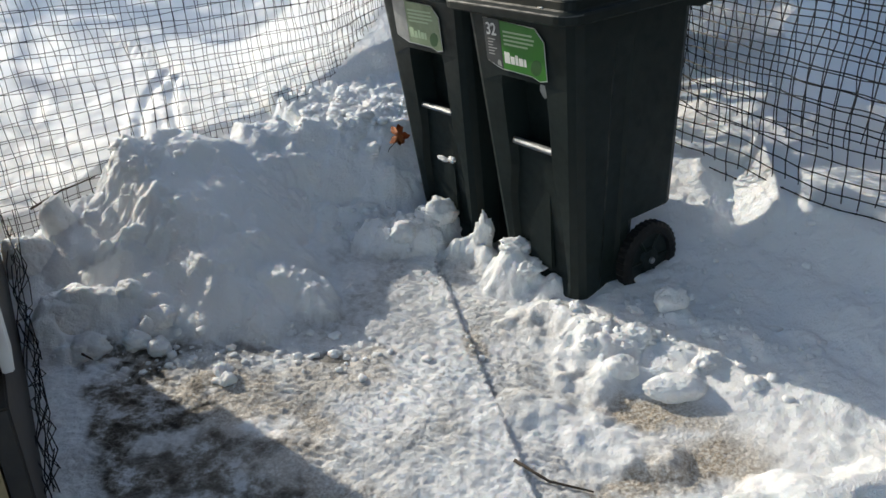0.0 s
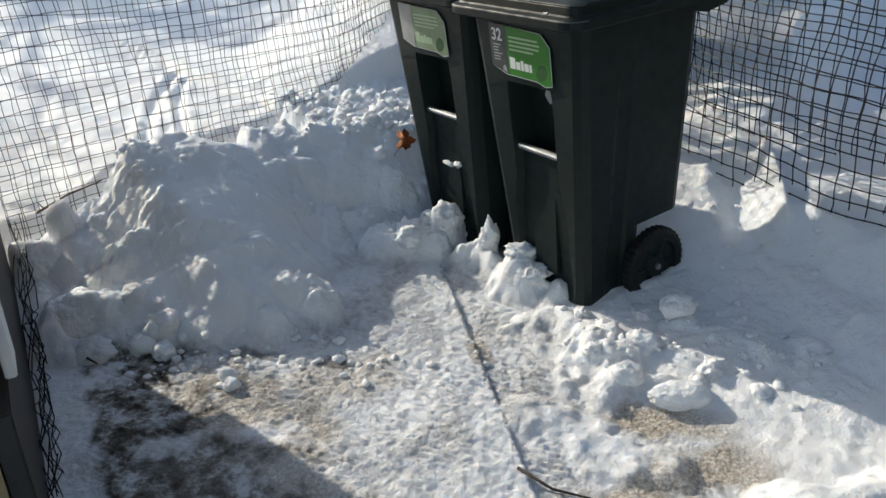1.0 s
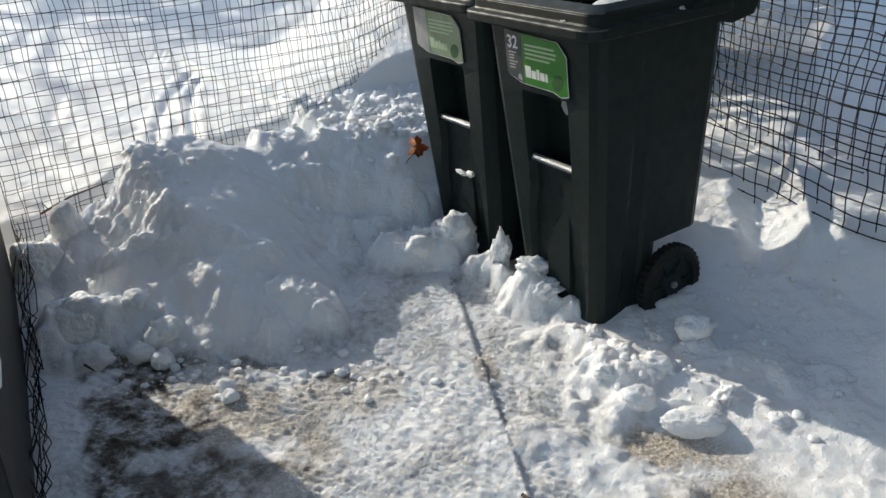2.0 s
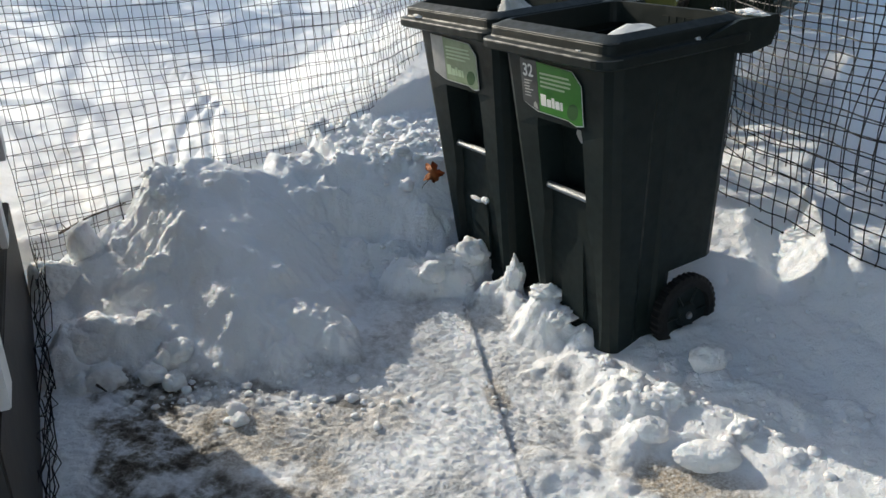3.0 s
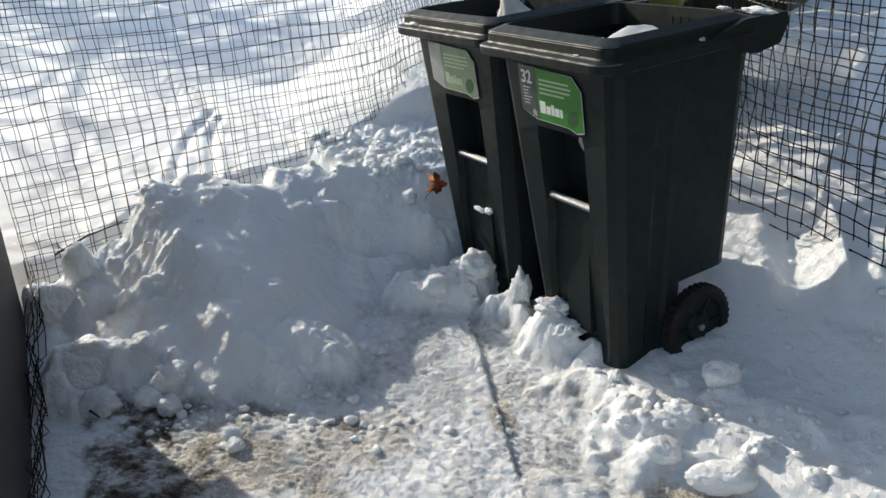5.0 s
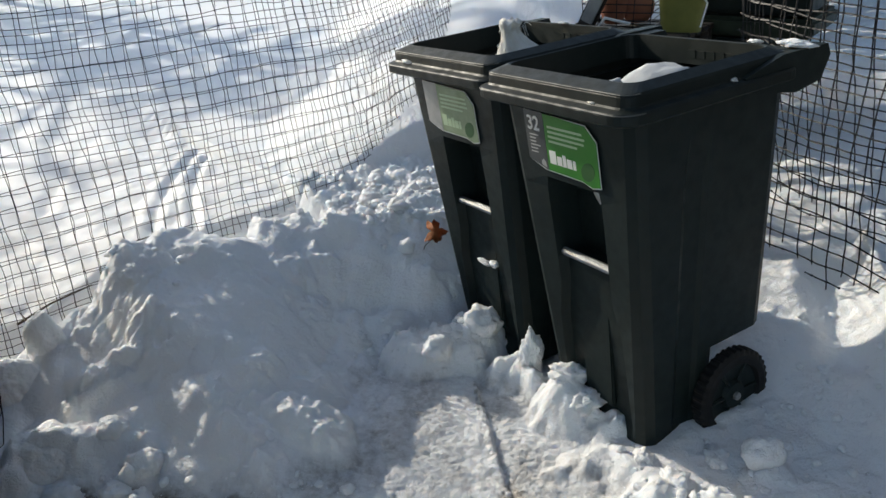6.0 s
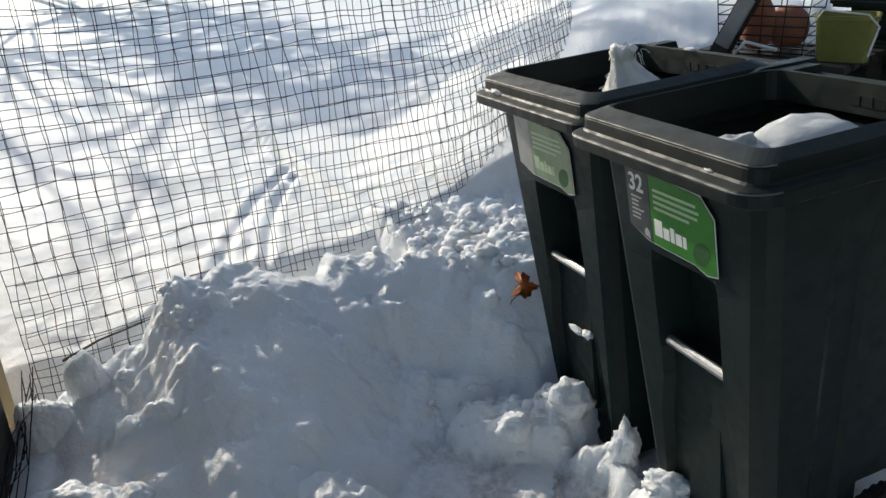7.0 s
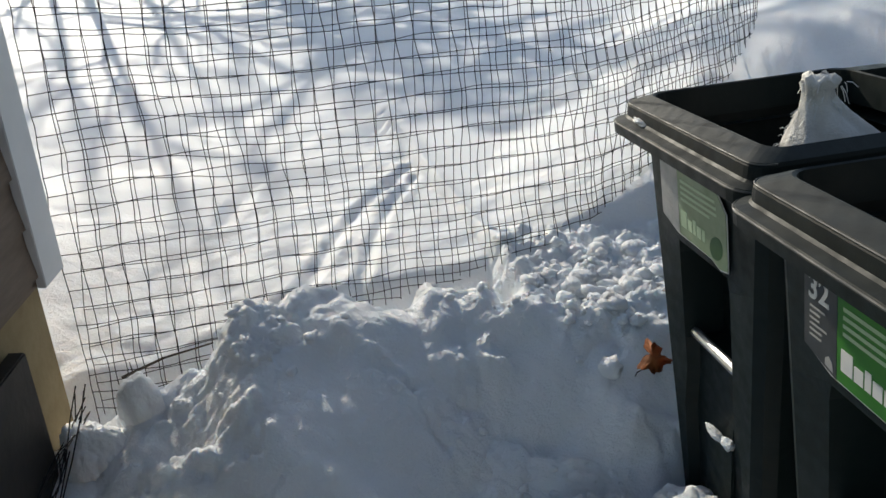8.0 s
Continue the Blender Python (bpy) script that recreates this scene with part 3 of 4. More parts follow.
def build_cart(m, label, faded):
    c = thing("trash_cart", m, label, "trash cart", "pair of trash carts")
    zs = [0.0, 0.02, 0.06, 0.16, 0.234, 0.238, 0.30, 0.35, 0.40, 0.44, 0.468, 0.475, 0.56, 0.655, 0.685, 0.70, 0.80, 0.88]
    bm = bmesh.new()
    loft(bm, [cart_section(z) for z in zs], True)
    part("body", bm, CART, c)
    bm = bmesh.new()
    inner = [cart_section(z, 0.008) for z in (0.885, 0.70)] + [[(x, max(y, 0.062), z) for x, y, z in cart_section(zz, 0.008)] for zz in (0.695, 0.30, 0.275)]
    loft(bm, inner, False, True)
    part("inner_wall", bm, CART_IN_SHADED, c, "empty inside of the cart, its shade put into the colour")
    # two-tier collar round the mouth
    y0, y1 = -0.098, 0.392
    prof = [(-0.040, 0.858), (0.012, 0.866), (0.020, 0.872), (0.021, 0.890), (0.018, 0.895), (0.004, 0.899), (0.001, 0.903), (0.000, 0.922), (-0.003, 0.928), (-0.030, 0.941), (-0.034, 0.939), (-0.036, 0.880)]
    rings = [round_rect(0.258 + o, y0 - o * 1.3, y1 + o, 0.034 + max(o, 0), z, 6) for o, z in prof]
    bm = loft(bm := bmesh.new(), rings)
    part("rim", bm, CART_RIM, c, "thick two-step charcoal collar")
    # pale lines on the two outer edges: wear, plus the edge highlight as colour
    for o, z, r in ((0.0205, 0.8925, 0.0016), (-0.001, 0.9265, 0.0014)):
        ring = [Vector(p) for p in round_rect(0.258 + o, y0 - o * 1.3, y1 + o, 0.034 + max(o, 0), z, 6)]
        edge = ring[11:24]
        bm = bmesh.new()
        tube(bm, edge, r, 5)
        part("pale_edge_line", bm, EDGE_PALE, c, "pale edge line, scuffs and painted highlight together")
    # handle with its side brackets
    for sx in (-1, 1):
        bm = bmesh.new()
        pr = [(0.24, 0.866), (0.385, 0.838), (0.470, 0.850), (0.500, 0.900), (0.490, 0.926), (0.34, 0.928), (0.22, 0.900)]
        loft(bm, [[(sx * x, y, z) for y, z in pr] for x in (0.232, 0.272)], True, True)
        part("handle_bracket", bm, CART, c)
    bm = bmesh.new()
    tube(bm, [(-0.25, 0.480, 0.895), (0, 0.484, 0.895), (0.25, 0.480, 0.895)], 0.017, 10)
    part("handle", bm, CART, c)
    # steel lift bar in the pocket
    bm = bmesh.new()
    tube(bm, [(-0.092, -0.012, 0.480), (0.0, -0.012, 0.480), (0.088, -0.012, 0.480)], 0.0105, 10)
    part("lift_bar", bm, STEEL, c, "shiny worn lift bar")
    # moulded vertical panel under the bar
    bm = bmesh.new()
    box(bm, -0.060, 0.004, 0.08, 0.050, 0.016, 0.42, 0.004)
    part("front_panel", bm, CART, c)
    # embossed mark inside the back wall
    for k in range(6):
        bm = bmesh.new()
        box(bm, -0.02 + k * 0.030, 0.3545, 0.896, -0.02 + k * 0.030 + 0.024, 0.3570, 0.914)
        part("embossed_mark", bm, CART_RIM, c)
    for sx in (-1, 1):
        build_wheel(c, sx)
    bm = bmesh.new()
    tube(bm, [(-0.19, 0.268, 0.086), (0.19, 0.268, 0.086)], 0.010, 8)
    part("axle", bm, STEEL, c)
    # label: leans with the front face
    lab = new("label")
    lab.parent = c
    lab.matrix_basis = Matrix.Translation((-0.143, -0.0550, 0.705)) @ Matrix.Rotation(radians(4.2), 4, "X") @ Matrix.Rotation(radians(90), 4, "X")
    bm = bmesh.new()

    def plate(bm, pts, z0, z1):
        return loft(bm, [[(x, y, z) for x, y in pts] for z in (z0, z1)], True, True)

    W, H = 0.262, 0.142
    me = plate(bm, [(0, 0.02), (0.065, 0.0), (0.20, -0.002), (0.232, -0.012), (W, -0.006), (W, 0.10), (W - 0.035, H - 0.008), (0, H)], 0.0018, 0.003)
    part("sticker", me, PAPER, lab, "white-edged sticker")
    part("grey_field", plate(bmesh.new(), [(0.0005, 0.021), (0.074, 0.001), (0.074, H - 0.001), (0.0005, H - 0.0005)], 0.003, 0.0042), LAB_OLD if faded else LAB_DARK, lab, "worn pale patch" if faded else "dark grey patch")
    part("green_field", plate(bmesh.new(), [(0.0755, 0.003), (0.20, 0.0005), (0.232, -0.009), (W - 0.002, -0.003), (W - 0.002, 0.099), (W - 0.036, H - 0.010), (0.0755, H - 0.002)], 0.003, 0.0042), GREEN_OLD if faded else GREEN, lab, "faded green field" if faded else "bright green field")
    if not faded:
        t = text_mesh("32", 0.048)
        bmesh.ops.translate(t, verts=t.verts, vec=(0.010, H - 0.046, 0.0048))
        part("number", t, PAPER, lab, "white number 32")
    rnd = random.Random(5 if faded else 3)
    for k in range(4):
        wd = 0.12 + rnd.random() * 0.025 - (0.03 if k == 3 else 0)
        part("text_bar", box(bmesh.new(), 0.088, 0.108 - k * 0.0115, 0.0043, 0.088 + wd, 0.1135 - k * 0.0115, 0.0048), PALE, lab)
    for k in range(6):
        part("text_bar", box(bmesh.new(), 0.014, 0.082 - k * 0.0085, 0.0043, 0.014 + 0.022 + rnd.random() * 0.02, 0.085 - k * 0.0085, 0.0047), LAB_OLD, lab)
    # brand mark as plain shapes
    x = 0.085
    for k, (wd, ht) in enumerate(((0.024, 0.032), (0.018, 0.022), (0.012, 0.028), (0.018, 0.022), (0.010, 0.022))):
        part("brand_shape", box(bmesh.new(), x, 0.022, 0.0043, x + wd, 0.022 + ht, 0.0049, 0.0), PALE if faded else PAPER, lab)
        x += wd + 0.0035
    bm = bmesh.new()
    plate(bm, [(0.222 + 0.024 * math.cos(a), 0.026 + 0.022 * math.sin(a) + 0.006 * math.cos(a)) for a in (2 * math.pi * i / 18 for i in range(18))], 0.0043, 0.0047)
    part("brand_emblem", bm, LEAFGREEN, lab)
    part("warning_mark", plate(bmesh.new(), [(0.050, 0.012), (0.068, 0.008), (0.066, 0.022), (0.058, 0.028), (0.050, 0.022)], 0.0043, 0.0047), LAB_OLD, lab)
    return c


def cart_pose(x, y, z, yaw, lean_u, lean_d):
    u = Vector((math.cos(yaw), math.sin(yaw), 0))
    d = Vector((-math.sin(yaw), math.cos(yaw), 0))
    zl = (Vector((0, 0, 1)) - lean_u * u - lean_d * d).normalized()
    dl = (d - d.dot(zl) * zl).normalized()
    ul = dl.cross(zl)
    return Matrix(((ul.x, dl.x, zl.x, x), (ul.y, dl.y, zl.y, y), (ul.z, dl.z, zl.z, z), (0, 0, 0, 1))) @ Matrix.Diagonal((1, 1, 1.034, 1))


NEAR = cart_pose(0.300, 2.340, 0.045, radians(-54.5), 0.060, 0.060)
FAR = cart_pose(0.005, 2.790, 0.020, radians(-53.5), 0.062, 0.056)
build_cart(NEAR, "charcoal plastic wheeled trash cart with a bright green label, standing open", False)
build_cart(FAR, "charcoal plastic wheeled trash cart with a faded green label, standing open", True)


def lumpy(bm, sx, sy, sz, seed, rough=0.25, sub=3, freq=2.2):
    r = bmesh.ops.create_icosphere(bm, subdivisions=sub, radius=1.0)
    off = Vector((seed * 3.17, seed * 1.71, seed * 2.39))
    for v in r["verts"]:
        p = v.co.copy()
        k = 1 + rough * (noise.fractal(p * freq * 0.45 + off, 1.0, 2.0, 4) + 0.5 * abs(noise.noise(p * freq * 1.3 + off)) + 0.16 * noise.noise(p * freq * 4.1 + off))
        v.co = Vector((p.x * sx, p.y * sy, p.z * sz)) * k
    return bm


def inside(m, x, y, z):
    return m @ Vector((x, y, z))


# white bag in the nearer cart: a dome with a tied tail
bm = bmesh.new()
lumpy(bm, 0.165, 0.125, 0.30, 4, 0.10, 4, 1.6)
for v in bm.verts:
    if v.co.z > 0:
        v.co.z *= 0.62
    a = math.atan2(v.co.y, v.co.x)
    v.co *= 1 + 0.018 * math.sin(a * 9 + v.co.z * 20)
bag = mesh_ob("trash_bag", bm, BAG)
bag.matrix_world = Matrix.Translation(inside(NEAR, 0.045, 0.185, 0.735))
tagged(bag, "full white plastic trash bag with a tied end in the cart", "bag")
bm = bmesh.new()
lumpy(bm, 0.050, 0.030, 0.026, 14, 0.5, 4, 2.0)
ob = part("tied_end", bm, BAG, bag, smooth=True)
ob.matrix_basis = Matrix.Translation((-0.135, -0.04, 0.130)) @ Matrix.Rotation(radians(-20), 4, "Y")

# woven sack in the farther cart: one side upright, the other sloping, a tied and frayed neck
bm = bmesh.new()
rings = []
rr = random.Random(9)
n = 48
for z, xl, xr, dy in ((-0.45, -0.085, 0.16, 0.10), (-0.2, -0.09, 0.19, 0.12), (-0.06, -0.095, 0.20, 0.12), (0.0, -0.092, 0.175, 0.105), (0.05, -0.085, 0.125, 0.085), (0.09, -0.074, 0.075, 0.062),
                      (0.125, -0.064, 0.022, 0.040), (0.15, -0.062, -0.006, 0.026), (0.165, -0.062, -0.012, 0.024), (0.182, -0.068, -0.002, 0.032), (0.190, -0.056, -0.014, 0.020)):
    cx, hx = (xl + xr) / 2, (xr - xl) / 2
    ring = []
    for i in range(n):
        a = 2 * math.pi * i / n
        fold = 1 + 0.05 * math.sin(9 * a + z * 14) + 0.05 * noise.noise(Vector((math.cos(a) * 2, math.sin(a) * 2, z * 16)))
        ring.append((cx + hx * math.cos(a) * fold, dy * math.sin(a) * fold, z + 0.006 * math.sin(5 * a + 1)))
    rings.append(ring)
loft(bm, rings, True, True)
sack = mesh_ob("sack", bm, SACK)
sack.matrix_world = Matrix.Translation(inside(FAR, 0.00, 0.19, 0.795))
tagged(sack, "white woven plastic sack with a frayed tied top in the cart", "sack")
bm = bmesh.new()
for k in range(130):
    a, z = rr.random() * 6.28, 0.02 + rr.random() * 0.17
    hx = float(np.interp(z, [0, 0.05, 0.09, 0.125, 0.15, 0.19], [0.11, 0.08, 0.056, 0.035, 0.027, 0.034]))
    p = Vector((-0.025 + 0.25 * max(0, 0.1 - z) + hx * math.cos(a), hx * 0.85 * math.sin(a), z))
    q = p + Vector((math.cos(a) * 0.010, math.sin(a) * 0.010, -0.006 - rr.random() * 0.02)) + Vector((rr.random() - 0.5, rr.random() - 0.5, rr.random() - 0.5)) * 0.020
    tube(bm, [p, (p + q) / 2 + Vector((0, 0, 0.004)), q], 0.0009, 3)
tagged(part("frayed_threads", bm, PAPER, sack, "loose frayed white threads"), kind="stuff")


# ---------------------------------------------------------------- nets
def net_layer(name, path, z0s, z1, cell, parent, seed, lean=0.15, wire=0.0014, shift=0.0, ragged=0.0):
    """One sheet of square black net hung along a plan line."""
    rnd = random.Random(seed)
    pts = [Vector(p) for p in path]
    for _ in range(3):
        cut = [pts[0]]
        for a, b in zip(pts, pts[1:]):
            cut += [a.lerp(b, 0.25), a.lerp(b, 0.75)]
        pts = cut + [pts[-1]]
    cum = [0.0]
    for a, b in zip(pts, pts[1:]):
        cum.append(cum[-1] + (b - a).length)
    L = cum[-1]
    cols = int(L / cell)

    def plan(s):
        s = min(max(s, 0), L - 1e-6)
        i = max(k for k in range(len(cum) - 1) if cum[k] <= s)
        k = (s - cum[i]) / (cum[i + 1] - cum[i])
        t = (pts[i + 1] - pts[i]).normalized()
        return pts[i].lerp(pts[i + 1], k), Vector((-t.y, t.x))

    def place(s, z):
        p, nrm = plan(s)
        zb = float(np.interp(s / L, np.linspace(0, 1, len(z0s)), z0s))
        q = Vector((s * 1.7 + seed, z * 2.1, seed * 0.7))
        out = lean * max(0, z - zb) + 0.05 * noise.noise(q) + 0.010 * noise.noise(q * 5)
        ds = 0.03 * noise.noise(q * 1.3 + Vector((9, 3, 1))) + 0.006 * noise.noise(q * 7)
        dz = 0.03 * noise.noise(q * 1.1 + Vector((2, 7, 5))) + 0.006 * noise.noise(q * 6.1)
        t = Vector((nrm.y, -nrm.x))
        w = p + nrm * out + t * ds
        return Vector((w.x, w.y, z + dz))

    bm = bmesh.new()
    half = cell / 2
    for c in range(cols + 1):
        s = min(c * cell + shift * cell, L)
        zb = float(np.interp(s / L, np.linspace(0, 1, len(z0s)), z0s))
        r0 = math.ceil((zb + ragged * rnd.random() * cell - 1e-4) / cell)
        zz = zb if ragged == 0 else r0 * cell - rnd.random() * cell * 0.8
        line = [place(s, zz)]
        z = r0 * cell
        while z < z1:
            line += [place(s, z), place(s, z + half)]
            z += cell
        if len(line) > 2:
            tube(bm, line, wire, 3)
    r = 0
    while r * cell < z1:
        z = r * cell
        line = []
        for c in range(cols + 1):
            s = min(c * cell + shift * cell, L)
            zb = float(np.interp(s / L, np.linspace(0, 1, len(z0s)), z0s))
            if z >= zb - 1e-3:
                line += [place(s, z), place(min(s + half, L), z)]
            elif line:
                if len(line) > 2:
                    tube(bm, line, wire, 3)
                line = []
        if len(line) > 2:
            tube(bm, line, wire, 3)
        r += 1
    # thicker welded crossings
    for c in range(cols + 1):
        s = min(c * cell + shift * cell, L)
        zb = float(np.interp(s / L, np.linspace(0, 1, len(z0s)), z0s))
        r = math.ceil(zb / cell)
        while r * cell < z1:
            p = place(s, r * cell)
            e = 2.2 * wire
            o = [bm.verts.new(p + Vector(v) * e) for v in ((1, 0, 0), (-1, 0, 0), (0, 1, 0), (0, -1, 0), (0, 0, 1), (0, 0, -1))]
            for f in ((0, 2, 4), (2, 1, 4), (1, 3, 4), (3, 0, 4), (2, 0, 5), (1, 2, 5), (3, 1, 5), (0, 3, 5)):
                bm.faces.new([o[i] for i in f])
            r += 1
    return part(name, bm, NET, parent)


fence = thing("net_fence", Matrix(), "sagging black plastic garden net hung in two layers over snow", "fence", "garden nets")
LEFT_NET = ((-1.53, 2.50), (-1.02, 2.97), (-0.56, 3.38), (-0.44, 3.75), (-0.25, 4.65))
net_layer("netting", LEFT_NET, (0.10, 0.26, 0.38, 0.52, 0.82), 1.75, 0.047, fence, 2, 0.16, 0.0014)
net_layer("netting", [(x - 0.012, y + 0.015) for x, y in LEFT_NET], (0.10, 0.26, 0.40, 0.54, 0.84), 1.75, 0.050, fence, 6, 0.20, 0.0013, shift=0.4)
fence2 = thing("net_fence", Matrix(), "black plastic garden net with a ragged lower edge above snow", "fence", "garden nets")
RIGHT_NET = ((1.75, 1.55), (1.42, 2.02), (1.13, 2.44), (0.86, 2.86), (0.80, 3.15))
net_layer("netting", RIGHT_NET, (0.36, 0.36, 0.34, 0.29, 0.38), 1.75, 0.050, fence2, 11, 0.06, 0.0024, ragged=1.0)
net_layer("netting", [(x + 0.03, y + 0.02) for x, y in RIGHT_NET], (0.50, 0.50, 0.48, 0.43, 0.46), 1.75, 0.052, fence2, 15, 0.10, 0.0021, 0.45, ragged=1.0)


# ---------------------------------------------------------------- snow lumps
def clump(x, y, z, sx, sy, sz, seed, label, rot=0.0, rough=0.28, square=0.0):
    """A broken chunk of snow: rounded facets with a fine crumbly skin."""
    rk = random.Random(seed * 13 + 1)
    planes = []
    for k in range(11):
        n = Vector((rk.gauss(0, 1), rk.gauss(0, 1), rk.gauss(0, 1))).normalized()
        planes.append((n, rk.uniform(0.80, 1.02)))
    bm = bmesh.new()
    off = Vector((seed * 3.17, seed * 1.71, seed * 2.39))
    big = max(sx, sy, sz)
    for v in bmesh.ops.create_icosphere(bm, subdivisions=5 if big > 0.05 else 4, radius=1.0)["verts"]:
        p = v.co.normalized()
        r = sum(math.exp(-10 * (h / max(p.dot(n), 0.05))) for n, h in planes) + math.exp(-10 * 1.12)
        r = -math.log(r) / 10
        r *= 1 + rough * (0.45 * noise.fractal(p * 1.9 + off, 1.0, 2.0, 4) + 0.30 * abs(noise.noise(p * 5 + off)) + 0.22 * noise.noise(p * 11 + off) + 0.16 * noise.noise(p * 22 + off))
        v.co = Vector((p.x * sx, p.y * sy, p.z * sz)) * r * 1.20
    ob = mesh_ob("snow_clump", bm, SNOW)
    ob.matrix_world = Matrix.Translation((x, y, z)) @ Matrix.Rotation(rot, 4, "Z")
    return tagged(ob, label, "snow clump", "snow clumps")


LAB_BANK = "rough lump of snow resting on the bank"
LAB_GROUND = "loose rounded clump of snow on the slab"
clump(-1.16, 2.10, 0.085, 0.075, 0.055, 0.048, 1, "broad smooth lump of snow at the foot of the bank")
clump(-0.885, 2.095, 0.085, 0.042, 0.032, 0.026, 2, LAB_BANK, 0.2, 0.5)
clump(-0.93, 2.02, 0.045, 0.030, 0.027, 0.027, 3, LAB_GROUND, 0.2, 0.5)
clump(-0.86, 2.01, 0.030, 0.027, 0.026, 0.024, 4, LAB_GROUND, 0.7, 0.5)
clump(-1.06, 2.00, 0.030, 0.046, 0.036, 0.030, 5, LAB_GROUND, 0.3, 0.5)
clump(-0.645, 1.90, 0.030, 0.022, 0.020, 0.018, 6, LAB_GROUND)
clump(-0.625, 1.855, 0.026, 0.020, 0.019, 0.017, 7, LAB_GROUND)
clump(-1.32, 2.475, 0.20, 0.046, 0.034, 0.095, 8, "upright broken slab of snow standing on the bank", 0.4, 0.22)
clump(-1.385, 2.36, 0.10, 0.075, 0.055, 0.110, 9, "upright broken slab of snow standing on the bank", 0.2, 0.22)
clump(-1.065, 2.60, 0.315, 0.060, 0.045, 0.075, 10, LAB_BANK, 0.3, 0.5)
clump(-0.99, 2.17, z_at(-0.99, 2.17) + 0.006, 0.032, 0.03, 0.028, 12, LAB_BANK)
clump(-0.04, 2.75, 0.125, 0.050, 0.045, 0.050, 20, "block of snow leaning against the cart", 0.7, 0.45)
clump(-0.17, 2.63, 0.105, 0.04, 0.034, 0.035, 21, LAB_BANK, 0.4, 0.5)
clump(0.114, 2.575, 0.11, 0.026, 0.024, 0.085, 22, "pinched column of snow between the carts", 0.3, 0.6)
clump(0.60, 1.77, 0.068, 0.068, 0.042, 0.030, 25, "angular broken block of crusted snow", -0.15, 0.25, 0.9)
clump(0.80, 1.77, 0.07, 0.030, 0.028, 0.028, 26, LAB_GROUND)
clump(0.47, 1.86, 0.075, 0.036, 0.032, 0.024, 27, LAB_GROUND, 0.3, 0.4)
for k, (x, y, r) in enumerate(((0.21, 2.42, 0.030), (0.27, 2.35, 0.026), (0.385, 2.17, 0.018), (0.45, 2.07, 0.026), (0.53, 1.99, 0.032), (0.40, 1.96, 0.020), (0.70, 1.87, 0.026), (0.56, 2.16, 0.022))):
    clump(x, y, z_at(x, y) - 0.10 * r, r * 1.4, r, r * 0.8, 60 + k, "crumbly lump of shovelled snow beside the cart", 0.7 * k, 0.95)
clump(0.66, 2.12, 0.13, 0.04, 0.035, 0.04, 31, LAB_GROUND)
# snow caught on the carts
for m, x, y, z, s, seed in ((NEAR, 0.240, 0.42, 0.934, 0.020, 41), (NEAR, 0.17, 0.372, 0.943, 0.009, 42), (NEAR, 0.247, 0.20, 0.903, 0.009, 43),
                            (NEAR, 0.15, -0.092, 0.903, 0.008, 44), (FAR, -0.16, -0.094, 0.903, 0.012, 45), (FAR, 0.0, 0.362, 0.943, 0.008, 46)):
    p = inside(m, x, y, z)
    clump(p.x, p.y, p.z, s * 1.6, s, s * 0.4, seed, "small patch of old snow stuck on the cart rim", -0.9, 0.9)
p = inside(FAR, 0.0, -0.012, 0.30)
clump(p.x, p.y, p.z, 0.022, 0.008, 0.007, 47, "thin line of snow caught on the cart front", -0.9, 0.6)
p = inside(FAR, 0.055, -0.012, 0.308)
clump(p.x, p.y, p.z, 0.015, 0.008, 0.009, 48, "thin line of snow caught on the cart front", -0.9, 0.6)

# crumbs of snow strewn about
rc = random.Random(21)
bm = bmesh.new()
for k in range(1300):
    if k % 5 == 0:
        x, y = rc.gauss(-0.6, 0.3), rc.gauss(2.0, 0.06)
    elif k % 5 == 1:
        x = rc.uniform(0.30, 1.0)
        y = 2.10 - 0.38 * (x - 0.30) + rc.gauss(0, 0.09)
    elif k % 5 == 2:
        x, y = rc.gauss(-0.20, 0.14), rc.gauss(2.72, 0.06)
    elif k % 5 == 3:
        x, y = rc.gauss(-0.38, 0.14), rc.gauss(3.28, 0.12)
    elif k % 10 == 4:
        x, y = rc.gauss(0.92, 0.14), rc.gauss(2.25, 0.2)
    else:
        q, w = rc.uniform(0, 1.6), abs(rc.gauss(0.1, 0.12))
        x, y = -1.5 + 0.737 * q + 0.676 * w, 2.5 + 0.676 * q - 0.737 * w
    r = 0.0025 + 0.013 * rc.random() ** 5
    if k % 5 == 3:
        r *= 2.0
    o = Vector((x, y, z_at(x, y) + r * 0.15))
    sq = Vector((rc.uniform(0.8, 1.5), rc.uniform(0.8, 1.5), rc.uniform(0.6, 1.0)))
    for v in bmesh.ops.create_icosphere(bm, subdivisions=2 if r > 0.007 else 1, radius=1.0)["verts"]:
        p = v.co.copy()
        g = r * (1 + 0.45 * noise.noise(p * 1.3 + o * 40) + 0.2 * noise.noise(p * 3.1 + o * 70))
        v.co = o + Vector((p.x * sq.x, p.y * sq.y, p.z * sq.z)) * g
crumbs = mesh_ob("snow_crumbs", bm, SNOW)
tagged(crumbs, "scattered crumbs of snow over bank and slab", "snow", kind="stuff")


